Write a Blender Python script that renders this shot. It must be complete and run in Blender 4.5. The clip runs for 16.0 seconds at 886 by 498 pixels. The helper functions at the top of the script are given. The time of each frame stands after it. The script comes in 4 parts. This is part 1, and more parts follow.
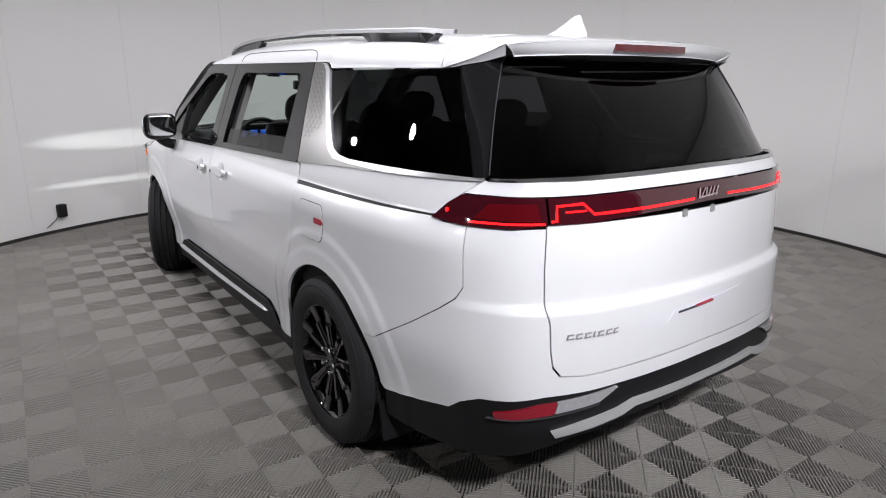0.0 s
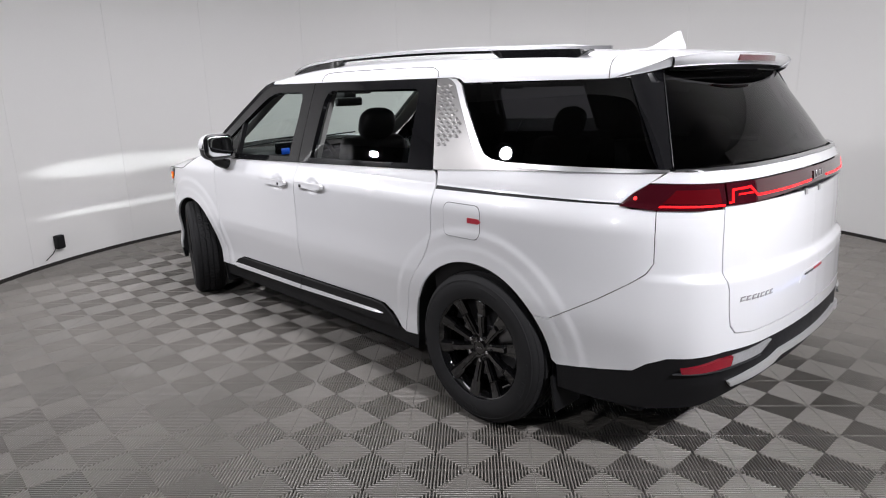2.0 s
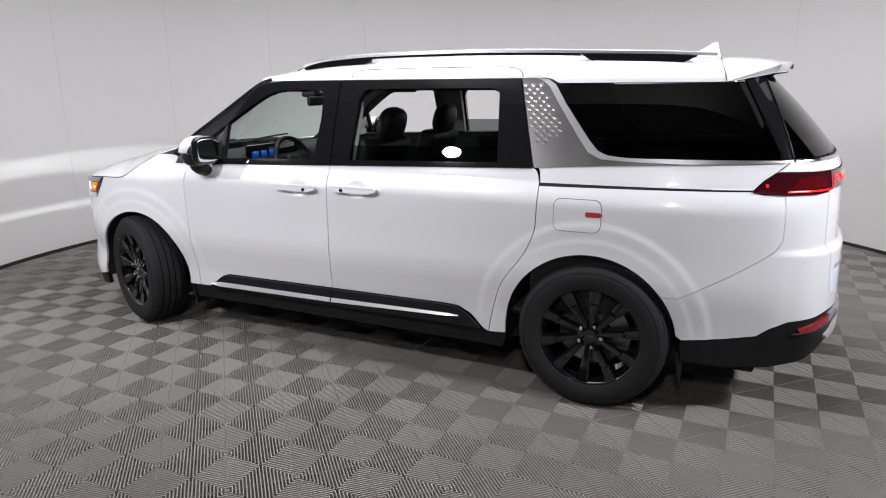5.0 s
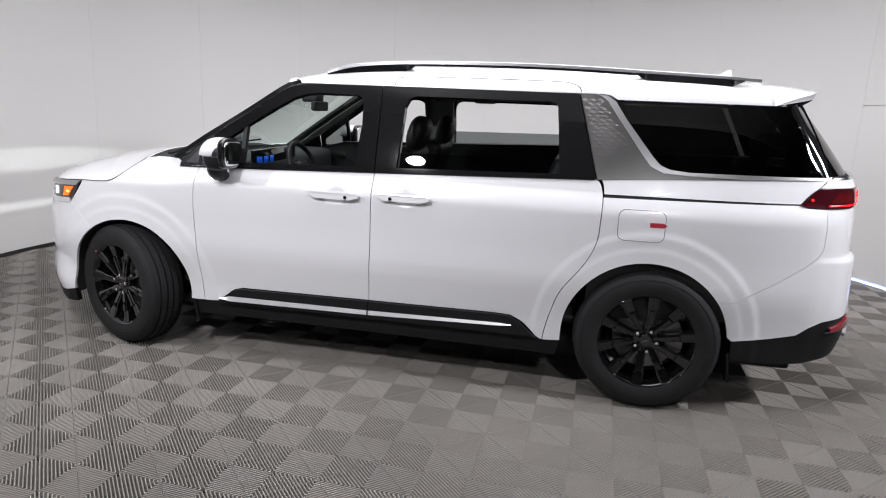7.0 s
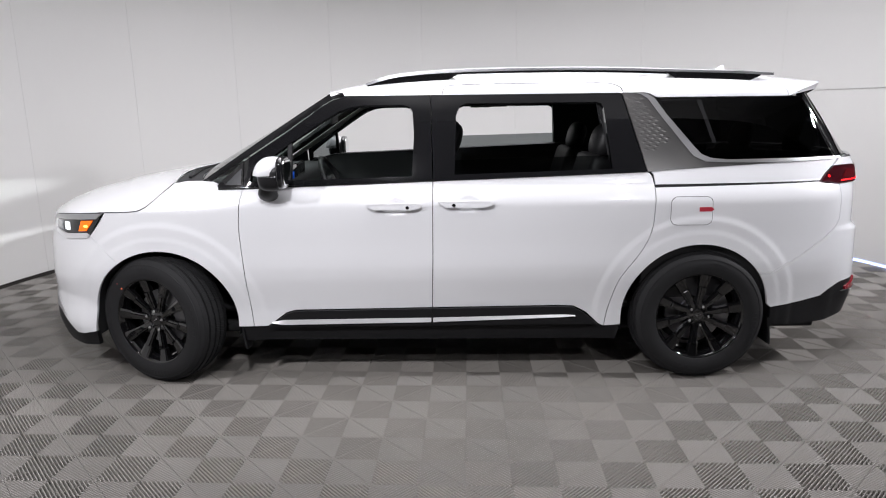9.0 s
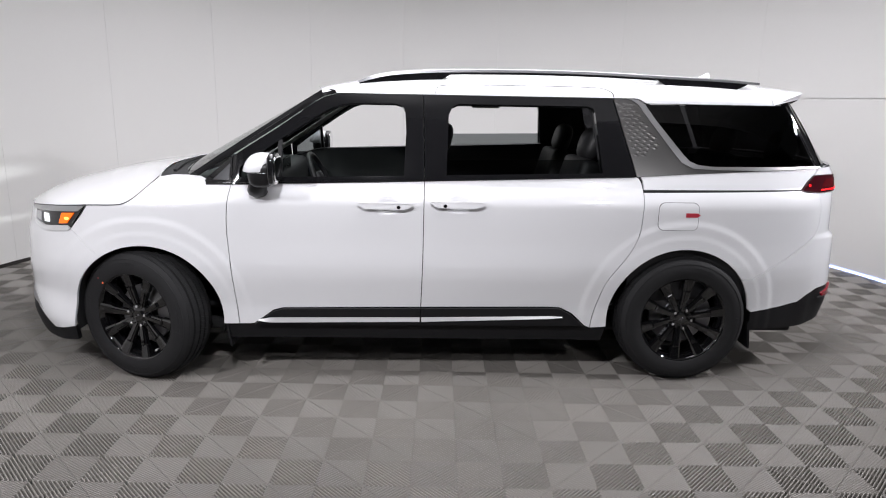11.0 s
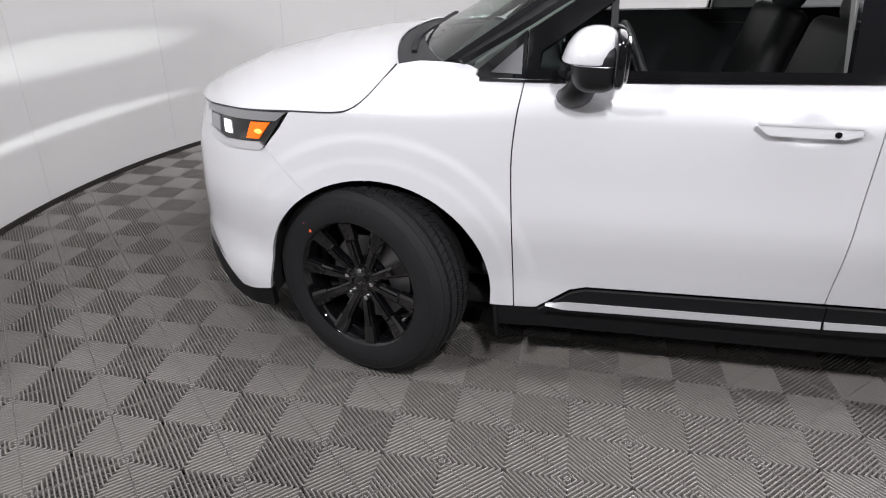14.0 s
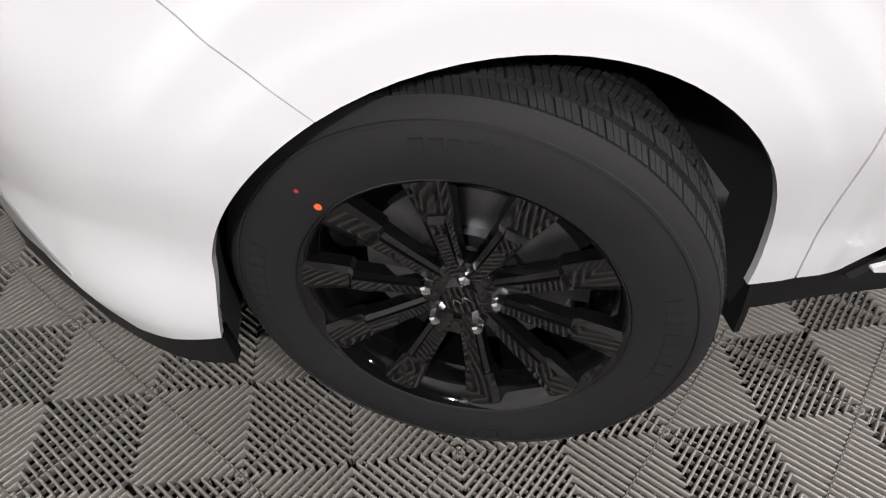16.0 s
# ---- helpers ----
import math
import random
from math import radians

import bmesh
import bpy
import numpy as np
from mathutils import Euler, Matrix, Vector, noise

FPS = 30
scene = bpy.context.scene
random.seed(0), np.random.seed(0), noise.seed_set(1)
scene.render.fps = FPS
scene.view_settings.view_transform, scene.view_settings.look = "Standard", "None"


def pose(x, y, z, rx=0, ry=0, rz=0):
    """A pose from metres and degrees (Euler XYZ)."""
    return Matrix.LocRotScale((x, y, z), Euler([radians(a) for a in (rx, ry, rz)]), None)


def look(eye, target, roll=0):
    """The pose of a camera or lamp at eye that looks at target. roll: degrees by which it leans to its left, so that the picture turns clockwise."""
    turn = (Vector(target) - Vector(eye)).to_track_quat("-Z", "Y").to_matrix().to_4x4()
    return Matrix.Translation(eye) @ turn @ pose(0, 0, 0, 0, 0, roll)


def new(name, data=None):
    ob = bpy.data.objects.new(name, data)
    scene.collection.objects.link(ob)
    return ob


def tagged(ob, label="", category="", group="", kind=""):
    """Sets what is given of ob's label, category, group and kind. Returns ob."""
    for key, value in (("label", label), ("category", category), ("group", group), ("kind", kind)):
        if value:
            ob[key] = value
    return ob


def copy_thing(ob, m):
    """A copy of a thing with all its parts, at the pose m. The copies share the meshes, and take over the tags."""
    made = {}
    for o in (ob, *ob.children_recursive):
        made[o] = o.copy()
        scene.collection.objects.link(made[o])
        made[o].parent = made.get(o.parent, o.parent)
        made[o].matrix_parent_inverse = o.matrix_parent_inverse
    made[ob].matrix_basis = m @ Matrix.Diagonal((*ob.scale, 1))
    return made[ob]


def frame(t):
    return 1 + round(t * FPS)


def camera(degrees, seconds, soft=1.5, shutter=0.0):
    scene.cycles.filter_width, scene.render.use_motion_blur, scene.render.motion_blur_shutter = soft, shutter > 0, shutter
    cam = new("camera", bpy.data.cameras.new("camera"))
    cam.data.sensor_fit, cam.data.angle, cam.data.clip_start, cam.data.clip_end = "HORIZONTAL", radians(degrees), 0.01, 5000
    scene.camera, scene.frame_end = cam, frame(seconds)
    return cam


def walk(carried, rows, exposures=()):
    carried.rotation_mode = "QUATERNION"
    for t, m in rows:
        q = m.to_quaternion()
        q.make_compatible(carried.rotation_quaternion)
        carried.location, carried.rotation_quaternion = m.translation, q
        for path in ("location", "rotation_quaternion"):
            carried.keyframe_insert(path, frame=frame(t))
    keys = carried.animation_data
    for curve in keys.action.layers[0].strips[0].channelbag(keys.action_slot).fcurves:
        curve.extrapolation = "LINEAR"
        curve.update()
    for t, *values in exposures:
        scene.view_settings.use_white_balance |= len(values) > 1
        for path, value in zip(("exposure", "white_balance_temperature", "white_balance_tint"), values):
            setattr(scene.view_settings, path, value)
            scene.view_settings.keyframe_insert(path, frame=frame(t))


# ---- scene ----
cam = camera(69.17, 16.0, soft=1.1)
PATH = [
    (0, (-2.354, 2.053, 1.563), (-0.786, 0.928, 1.036), 0.43),
    (0.5, (-2.324, 2.328, 1.546), (-0.784, 1.158, 1.034), -0.08),
    (1, (-2.217, 2.510, 1.546), (-0.707, 1.307, 1.025), -0.66),
    (1.5, (-2.076, 2.726, 1.562), (-0.610, 1.463, 1.056), -1.30),
    (2, (-1.915, 3.047, 1.566), (-0.525, 1.695, 1.077), -1.47),
    (2.5, (-1.700, 3.233, 1.531), (-0.372, 1.815, 1.056), -0.62),
    (3, (-1.509, 3.481, 1.528), (-0.267, 1.986, 1.057), -0.42),
    (3.5, (-1.287, 3.700, 1.517), (-0.128, 2.135, 1.061), -0.32),
    (4, (-1.045, 3.780, 1.572), (0.012, 2.148, 1.102), -0.57),
    (6.5, (0.162, 4.232, 1.541), (0.613, 2.339, 1.082), 1.81),
    (7, (0.423, 4.275, 1.523), (0.810, 2.363, 1.084), 2.43),
    (7.5, (0.703, 4.413, 1.567), (1.004, 2.486, 1.127), 1.09),
    (8, (0.976, 4.454, 1.501), (1.192, 2.512, 1.074), -0.45),
    (8.5, (1.203, 4.421, 1.532), (1.325, 2.469, 1.113), -0.93),
    (9, (1.421, 4.460, 1.530), (1.435, 2.506, 1.105), -0.70),
    (9.5, (1.489, 4.489, 1.523), (1.442, 2.531, 1.119), 0.26),
    (12, (1.643, 4.307, 1.593), (1.559, 2.367, 1.117), 1.17),
    (12.5, (1.789, 4.023, 1.544), (1.844, 2.089, 1.035), 1.18),
    (13, (2.099, 3.656, 1.546), (2.230, 1.765, 0.906), 1.69),
    (13.5, (2.339, 3.343, 1.501), (2.500, 1.496, 0.751), 1.67),
    (14, (2.491, 2.977, 1.485), (2.759, 1.185, 0.639), 0.60),
    (14.5, (2.801, 2.657, 1.437), (2.939, 0.906, 0.482), -0.62),
    (15, (2.928, 2.305, 1.343), (2.936, 0.626, 0.256), -1.69),
    (15.5, (3.081, 1.935, 1.275), (3.030, 0.406, -0.013), -2.13),
    (16, (3.223, 1.585, 1.099), (3.005, 0.167, -0.296), 0.27),
]
walk(cam, [(t, look(eye, target, roll)) for t, eye, target, roll in PATH], [
    (0.0, 0.20, 6500, 10), (1.5, 0.22, 6500, 10), (2.0, 0.36, 6500, 10), (3.5, 0.36, 6500, 10), (7.0, 0.46, 6500, 10), (9.5, 0.52, 6500, 10), (12.0, 0.50, 6500, 10), (13.5, 0.45, 6500, 10),
    (14.5, 0.46, 6500, 10), (15.0, 0.44, 6550, 10), (15.5, 0.46, 6650, 10), (16.0, 0.88, 6850, 10)])


from mathutils import geometry

# ---- world and lights ----
world = bpy.data.worlds.new("world")
scene.world = world
world.use_nodes = True
world.node_tree.nodes["Background"].inputs[0].default_value = (.9, .95, 1, 1)
world.node_tree.nodes["Background"].inputs[1].default_value = 0.02


def area_lamp(name, m, power, sx_, sy_, colour=(1, 1, 1), shape="RECTANGLE", spread=180):
    d = bpy.data.lights.new(name, "AREA")
    d.shape, d.size, d.size_y, d.energy, d.color, d.spread = shape, sx_, sy_, power, colour, radians(spread)
    ob = new(name, d)
    ob.matrix_world = m
    return ob


CEIL = 3.3
COOL = (.965, .952, 1.0)
area_lamp("ceiling_lamp", pose(.9, -.3, CEIL - .06), 150, 4.1, 4.1, COOL, "DISK")
STUDIO = [((2.0, 3.3, 2.75), (1.5, .5, .8)), ((4.1, 3.2, 2.5), (2.8, .7, .5)), ((-3.3, 1.3, 2.75), (-.7, .2, .8)), ((-.6, 4.6, 2.75), (.2, .6, .8))]
for (eye, aim), power, size, spread in zip(STUDIO, (25, 26, 25, 10), (.19, .12, .25, .14), (150, 150, 85, 150)):
    area_lamp("studio_lamp_light", look(eye, aim), power, size, size, COOL, "DISK", spread)
# headlamps and fog lamps throw flat beams on the booth wall
for y in (.72, -.72):
    for z, power, flat in ((.925, 23, .085), (.50, 23, .028)):
        d = bpy.data.lights.new("headlamp_beam", "SPOT")
        d.energy, d.spot_size, d.spot_blend, d.shadow_soft_size, d.color = power, radians(95), .6, .02, (.95, .98, 1)
        ob = new("headlamp_beam", d)
        ob.matrix_world = look((3.98, y, z), (5.4, y * 1.1, z - .06)) @ Matrix.Diagonal((1, flat, 1, 1))

# ---- materials ----
def material(name, colour, rough=.5, metal=0.0, vary=.06, scale=6.0, fine=90.0, bump=0.0, coat=0.0, spec=.5, rough_vary=.05, coords="Object"):
    """A surface with a broad and a fine variation of colour and roughness and a fine relief."""
    m = bpy.data.materials.new(name)
    m.use_nodes = True
    t = m.node_tree
    b = t.nodes["Principled BSDF"]
    b.inputs["Metallic"].default_value = metal
    b.inputs["Specular IOR Level"].default_value = spec
    b.inputs["Coat Weight"].default_value = coat
    b.inputs["Coat Roughness"].default_value = .03
    co = t.nodes.new("ShaderNodeTexCoord")
    n1, n2 = t.nodes.new("ShaderNodeTexNoise"), t.nodes.new("ShaderNodeTexNoise")
    n1.inputs["Scale"].default_value, n2.inputs["Scale"].default_value = scale, fine
    n1.inputs["Detail"].default_value = 4
    mix = t.nodes.new("ShaderNodeMath")
    mix.operation = "MULTIPLY_ADD"
    mix.inputs[1].default_value = .6
    half = t.nodes.new("ShaderNodeMath")
    half.operation = "MULTIPLY"
    half.inputs[1].default_value = .4
    for n in (n1, n2):
        t.links.new(co.outputs[coords], n.inputs["Vector"])
    t.links.new(n2.outputs["Fac"], half.inputs[0])
    t.links.new(n1.outputs["Fac"], mix.inputs[0])
    t.links.new(half.outputs[0], mix.inputs[2])
    ramp = t.nodes.new("ShaderNodeMix")
    ramp.data_type = "RGBA"
    lo, hi = [c * (1 - vary) for c in colour], [min(1, c * (1 + vary)) for c in colour]
    ramp.inputs[6].default_value, ramp.inputs[7].default_value = (*lo, 1), (*hi, 1)
    t.links.new(mix.outputs[0], ramp.inputs[0])
    t.links.new(ramp.outputs[2], b.inputs["Base Color"])
    rr = t.nodes.new("ShaderNodeMapRange")
    rr.inputs[3].default_value, rr.inputs[4].default_value = max(.01, rough - rough_vary), min(1, rough + rough_vary)
    t.links.new(n1.outputs["Fac"], rr.inputs[0])
    t.links.new(rr.outputs[0], b.inputs["Roughness"])
    if bump:
        bp = t.nodes.new("ShaderNodeBump")
        bp.inputs["Strength"].default_value, bp.inputs["Distance"].default_value = 1, bump
        t.links.new(n2.outputs["Fac"], bp.inputs["Height"])
        t.links.new(bp.outputs[0], b.inputs["Normal"])
    return m


def glass(name, tint, keep=.9, gloss=.01, base=.05):
    """A thin pane: what it lets through, tinted, under a clear reflection."""
    m = bpy.data.materials.new(name)
    m.use_nodes = True
    t = m.node_tree
    t.nodes.remove(t.nodes["Principled BSDF"])
    tr, gl, mx, fr = (t.nodes.new("ShaderNode" + k) for k in ("BsdfTransparent", "BsdfGlossy", "MixShader", "LayerWeight"))
    tr.inputs[0].default_value = (*[c * keep for c in tint], 1)
    gl.inputs["Roughness"].default_value = gloss
    fr.inputs[0].default_value = .5
    five, ends = t.nodes.new("ShaderNodeMath"), t.nodes.new("ShaderNodeMath")
    five.operation, five.inputs[1].default_value = "POWER", 4.6
    ends.operation, ends.inputs[1].default_value, ends.inputs[2].default_value = "MULTIPLY_ADD", .94, base
    t.links.new(fr.outputs["Facing"], five.inputs[0])
    t.links.new(five.outputs[0], ends.inputs[0])
    t.links.new(ends.outputs[0], mx.inputs[0])
    t.links.new(tr.outputs[0], mx.inputs[1])
    t.links.new(gl.outputs[0], mx.inputs[2])
    t.links.new(mx.outputs[0], t.nodes["Material Output"].inputs["Surface"])
    return m


def glow(name, colour, strength):
    m = bpy.data.materials.new(name)
    m.use_nodes = True
    b = m.node_tree.nodes["Principled BSDF"]
    b.inputs["Base Color"].default_value = (*colour, 1)
    b.inputs["Roughness"].default_value = .2
    b.inputs["Emission Color"].default_value = (*colour, 1)
    b.inputs["Emission Strength"].default_value = strength
    return m


def floor_plastic():
    """Grey moulded plastic with dust and scuffs that run on over the joints, and a small shift from tile to tile."""
    m = material("grey_floor_plastic", (.236, .221, .202), .38, spec=.9, vary=.22, scale=2.2, fine=260, rough_vary=.12)
    t = m.node_tree
    place = t.nodes.new("ShaderNodeNewGeometry")
    for n in [n for n in t.nodes if n.bl_idname == "ShaderNodeTexNoise"]:
        t.links.new(place.outputs["Position"], n.inputs["Vector"])
    info, shift_, tint = t.nodes.new("ShaderNodeObjectInfo"), t.nodes.new("ShaderNodeMapRange"), t.nodes.new("ShaderNodeHueSaturation")
    shift_.inputs[3].default_value, shift_.inputs[4].default_value = .93, 1.07
    t.links.new(info.outputs["Random"], shift_.inputs[0])
    t.links.new(shift_.outputs[0], tint.inputs["Value"])
    b = t.nodes["Principled BSDF"]
    t.links.new(b.inputs["Base Color"].links[0].from_socket, tint.inputs["Color"])
    t.links.new(tint.outputs[0], b.inputs["Base Color"])
    return m


PAINT = material("white_paint", (.785, .790, .808), .28, vary=.012, scale=1.2, fine=400, coat=1.0, rough_vary=.008)
GLOSS_BLACK = material("gloss_black", (.008, .008, .009), .06, vary=.1, coat=.6, rough_vary=.02)
TRIM_BLACK = material("black_plastic", (.009, .009, .010), .5, vary=.12, fine=500, bump=.0003, spec=.25)
GREY_TRIM = material("dark_grey_trim", (.045, .046, .05), .4, vary=.08, fine=300)
CHROME = material("satin_chrome", (.75, .75, .77), .18, metal=1, vary=.03, rough_vary=.05)
SILVER = material("silver_paint", (.42, .42, .43), .32, metal=.7, vary=.04)
RUBBER = material("tyre_rubber", (.0145, .0145, .0155), .75, vary=.3, scale=14, fine=200, bump=.0004, spec=.32)
LINER = material("wheel_liner", (.016, .016, .017), .9, vary=.1)
PRIVACY = glass("privacy_glass", (.06, .06, .065), .6, base=.06)
CLEAR = glass("clear_glass", (.80, .86, .83), 1.0)
TINTED = glass("tinted_glass", (.27, .29, .29), 1.0)
SCREEN_GLASS = glass("windscreen_glass", (.72, .82, .77), 1.0, base=.10)
RED_REFLECTOR = material("red_reflector", (.26, .008, .02), .15, vary=.2, fine=260, coat=1, bump=.0004)
RED_LENS = material("red_lens", (.095, .003, .006), .08, vary=.15, fine=260, coat=1, bump=.0004)
DARK_RED = material("dark_red_lens", (.045, .004, .008), .06, vary=.1, coat=1)
RED_GLOW = glow("red_light", (1, .010, .013), 1.5)
AMBER = glow("amber_lamp", (.95, .17, .008), .42)
AMBER_BULB = glow("amber_bulb_light", (1, .5, .08), 1.6)
LEATHER = material("dark_leather", (.015, .015, .016), .5, vary=.15, fine=250, bump=.0006)
CABIN = material("dark_cabin_plastic", (.026, .026, .028), .6, vary=.1, fine=250, bump=.0004)
LINING = material("grey_headliner", (.30, .30, .29), .95, vary=.05, fine=500, bump=.0004)
STEEL = material("brake_steel", (.24, .24, .25), .42, metal=1, vary=.12, scale=20)
RED_STICKER = material("red_sticker", (.45, .03, .05), .4, vary=.06)
ORANGE_DOT = material("orange_paint_dot", (.95, .16, .05), .4, vary=.05)
WALL = material("painted_wall_panel", (.78, .775, .76), .55, vary=.02, scale=.8, fine=60, bump=.0002, rough_vary=.08)
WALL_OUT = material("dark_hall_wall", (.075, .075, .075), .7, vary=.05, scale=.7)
CEILING_WHITE = material("ceiling_white", (.8, .8, .79), .8, vary=.02)
BASE_BLACK = material("black_base_strip", (.02, .017, .015), .7, vary=.2)
TILE = floor_plastic()
PIT = material("dark_subfloor", (.012, .012, .012), .9, vary=.2, scale=8)
HEAD_GLOW = glow("headlamp_light", (.95, .97, 1), 1.3)
SCREEN_BLUE = glow("screen_light", (.02, .12, .7), .15)
MIRROR = material("mirror_silver", (.85, .86, .87), .03, metal=1, vary=.01, rough_vary=.01)
SATIN = material("satin_metal", (.18, .177, .173), .33, metal=1, vary=.08, fine=500, rough_vary=.06)
BRUSHED = material("brushed_grey_metal", (.58, .58, .59), .32, metal=1, vary=.05, fine=500)
WHEEL_BLACK = material("black_wheel_paint", (.0045, .0045, .005), .05, vary=.1, coat=.6, spec=.5, rough_vary=.02)
SKID = material("skid_silver", (.55, .55, .55), .35, metal=.3, vary=.04)
LAMP_CLEAR = material("clear_lamp_lens", (.35, .35, .36), .12, vary=.25, scale=60, coat=1, bump=.001)
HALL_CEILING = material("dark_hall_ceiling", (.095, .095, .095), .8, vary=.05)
LEAK = glow("cool_light_gap", (.45, .55, 1), 2.0)
RAIL = material("rail_silver", (.26, .26, .27), .38, metal=.9, vary=.05)
BRIGHT = material("brushed_bright_trim", (.78, .78, .79), .36, metal=.55, vary=.05, fine=400)
PILLAR_BLACK = material("satin_black", (.008, .008, .009), .42, vary=.1, fine=300, spec=.4)

# Car skin: a closed plan curve (s runs from the nose centre along the left side, over the tail to the right side) and a height z.
PLAN = [(3.99, 0), (3.952, .35), (3.835, .635), (3.69, .80), (3.51, .91), (3.285, .96), (2.9, .98), (2.2, .982), (1.4, .984), (.6, .985),
        (0, .985), (-.4, .965), (-.66, .917), (-.82, .852), (-.945, .748), (-1.035, .565), (-1.075, .36), (-1.095, .15), (-1.10, 0)]


def spline(points, n=24):
    """Catmull-Rom through the points, as a dense polyline."""
    p = np.array(points, float)
    p = np.vstack([2 * p[0] - p[1], p, 2 * p[-1] - p[-2]])
    out = []
    for a, b, c, d in zip(p, p[1:], p[2:], p[3:]):
        for u in np.linspace(0, 1, n, endpoint=False):
            out.append(.5 * (2 * b + (c - a) * u + (2 * a - 5 * b + 4 * c - d) * u * u + (3 * b - a - 3 * c + d) * u ** 3))
    return np.vstack([out, p[-2]])


HALF = spline(PLAN)
FULL = np.vstack([HALF, (HALF * [1, -1] - np.stack([0 * HALF[:, 1], .03 * np.clip(HALF[:, 1] / .6, 0, 1) ** 2], 1))[::-1][1:]])
ARC = np.r_[0, np.cumsum(np.hypot(*np.diff(FULL, axis=0).T))]
LOOP = ARC[-1]
TAIL = LOOP / 2
_d = np.gradient(FULL, axis=0)
_d /= np.hypot(*_d.T)[:, None]
NORM = np.stack([-_d[:, 1], _d[:, 0]], 1) * -1.0
NORM = NORM if NORM[len(NORM) // 4, 1] > 0 else -NORM


def sx(x):
    """The place on the left half of the plan curve, by x."""
    return np.interp(-np.asarray(x, float), -HALF[:, 0], ARC[:len(HALF)])


def sy(y):
    """The place on the tail, by y (left is positive)."""
    k = len(HALF) // 2
    a = np.interp(-np.abs(y), -HALF[k:, 1], ARC[k:len(HALF)])
    return np.where(np.asarray(y) >= 0, a, LOOP - a)


def sfy(y):
    """The place on the nose, by y, left half."""
    k = len(HALF) // 3
    return np.interp(y, HALF[:k, 1], ARC[:k])


def table(zs, ds, soft=14.0):
    """A smooth curve through a short table."""
    z = np.linspace(0, 1.4, 1401)
    d = np.interp(z, zs, ds)
    k = np.exp(-.5 * (np.arange(-60, 61) / soft) ** 2)
    return z, np.convolve(np.pad(d, 60, mode="edge"), k / k.sum(), "valid")


SIDE = table([0, .2, .30, .43, .50, .60, .67, .80, .92, 1.02, 1.05, 1.08, 1.12, 1.4], [-.06, -.05, -.038, -.036, -.026, -.009, -.003, -.006, -.003, -.002, -.010, -.022, -.045, -.045 - .1])
SHOULDER = table([0, 1.0, 1.04, 1.08, 1.13, 1.2, 1.4], [0, 0, -.02, -.06, -.12, -.18, -.2])
REAR = table([0, .2, .3, .42, .55, .7, .835, .855, 1.0, 1.1, 1.2, 1.24, 1.4], [-.1, -.06, 0, .03, .030, .024, .020, -.008, -.012, -.02, -.035, -.055, -.2], 7.0)
NOSE = table([0, .2, .3, .45, .6, .8, .95, 1.0, 1.1, 1.4], [-.11, -.06, -.03, -.002, .004, -.008, -.05, -.075, -.2, -.5])
ARCHES = ((0.02, .365), (3.040, .355))


def step(a, b, v):
    t = np.clip((v - a) / (b - a), 0, 1)
    return t * t * (3 - 2 * t)


DENT = [1.0]  # the hollows behind the door handles, on or off


def skin(s, z, lift=0.0):
    """The place on the skin, lifted off it by some metres."""
    s, z = np.asarray(s, float), np.asarray(z, float)
    px, py = np.interp(s, ARC, FULL[:, 0]), np.interp(s, ARC, FULL[:, 1])
    nx, ny = np.interp(s, ARC, NORM[:, 0]), np.interp(s, ARC, NORM[:, 1])
    wr, wf = step(.25, .92, -nx), step(.25, .92, nx)
    side = np.where(z < 1.12, np.interp(z, *SIDE), -.045 - .175 * (np.maximum(z - 1.12, 0) / .48) ** 1.1)
    side = side + step(2.45, 3.0, px) * np.interp(z, *SHOULDER)
    rear = np.where(z < 1.24, np.interp(z, *REAR), -.055 - .33 * (np.maximum(z - 1.24, 0) / .36) ** 1.05)
    nose = np.interp(z, *NOSE)
    d = side * (1 - wr - wf) + rear * wr + nose * wf
    d = d + .038 * step(.12, .5, nx) * step(.50, .30, z)
    for cx, cz in ARCHES:
        r = np.hypot(px - cx, z - cz)
        d = d + (.0062 * step(.592, .548, r) + .0030 * step(.508, .472, r)) * step(.6, .9, np.abs(ny)) * step(1.02, .9, z) * step(3.62, 3.40, px)
    for cx, cz in ((1.700, 1.012), (1.306, 1.022)):
        d = d - .013 * DENT[0] * step(1.0, .35, np.hypot((px - cx) / .085, (z - cz) / .052)) * step(.6, .9, np.abs(ny))
    d = d + lift
    return np.stack([px + nx * d, py + ny * d, z], -1)


def skin_normal(s, z, soft=1e-3):
    e = 1e-3
    a = skin(s + soft, z) - skin(s - soft, z)
    a /= soft / e
    b = skin(s, z + e) - skin(s, z - e)
    n = np.cross(a, b)
    n /= np.linalg.norm(n, axis=-1, keepdims=True)
    return n


def side_s(x, z):
    """The place along the skin, left half, where it has this x at this height."""
    lo, hi = 0.0, TAIL
    for _ in range(34):
        mid = (lo + hi) / 2
        if skin(mid, z)[0] > x:
            lo = mid
        else:
            hi = mid
    return (lo + hi) / 2


def tail_s(y, z):
    """The place along the skin, on the tail, where it has this y at this height."""
    lo, hi = float(sx(-.5)), LOOP - float(sx(-.5))
    for _ in range(34):
        mid = (lo + hi) / 2
        if skin(mid, z)[1] > y:
            lo = mid
        else:
            hi = mid
    return (lo + hi) / 2

# ---- building helpers ----
def bar(points, n=12):
    return [tuple(p) for p in spline(points, n)]


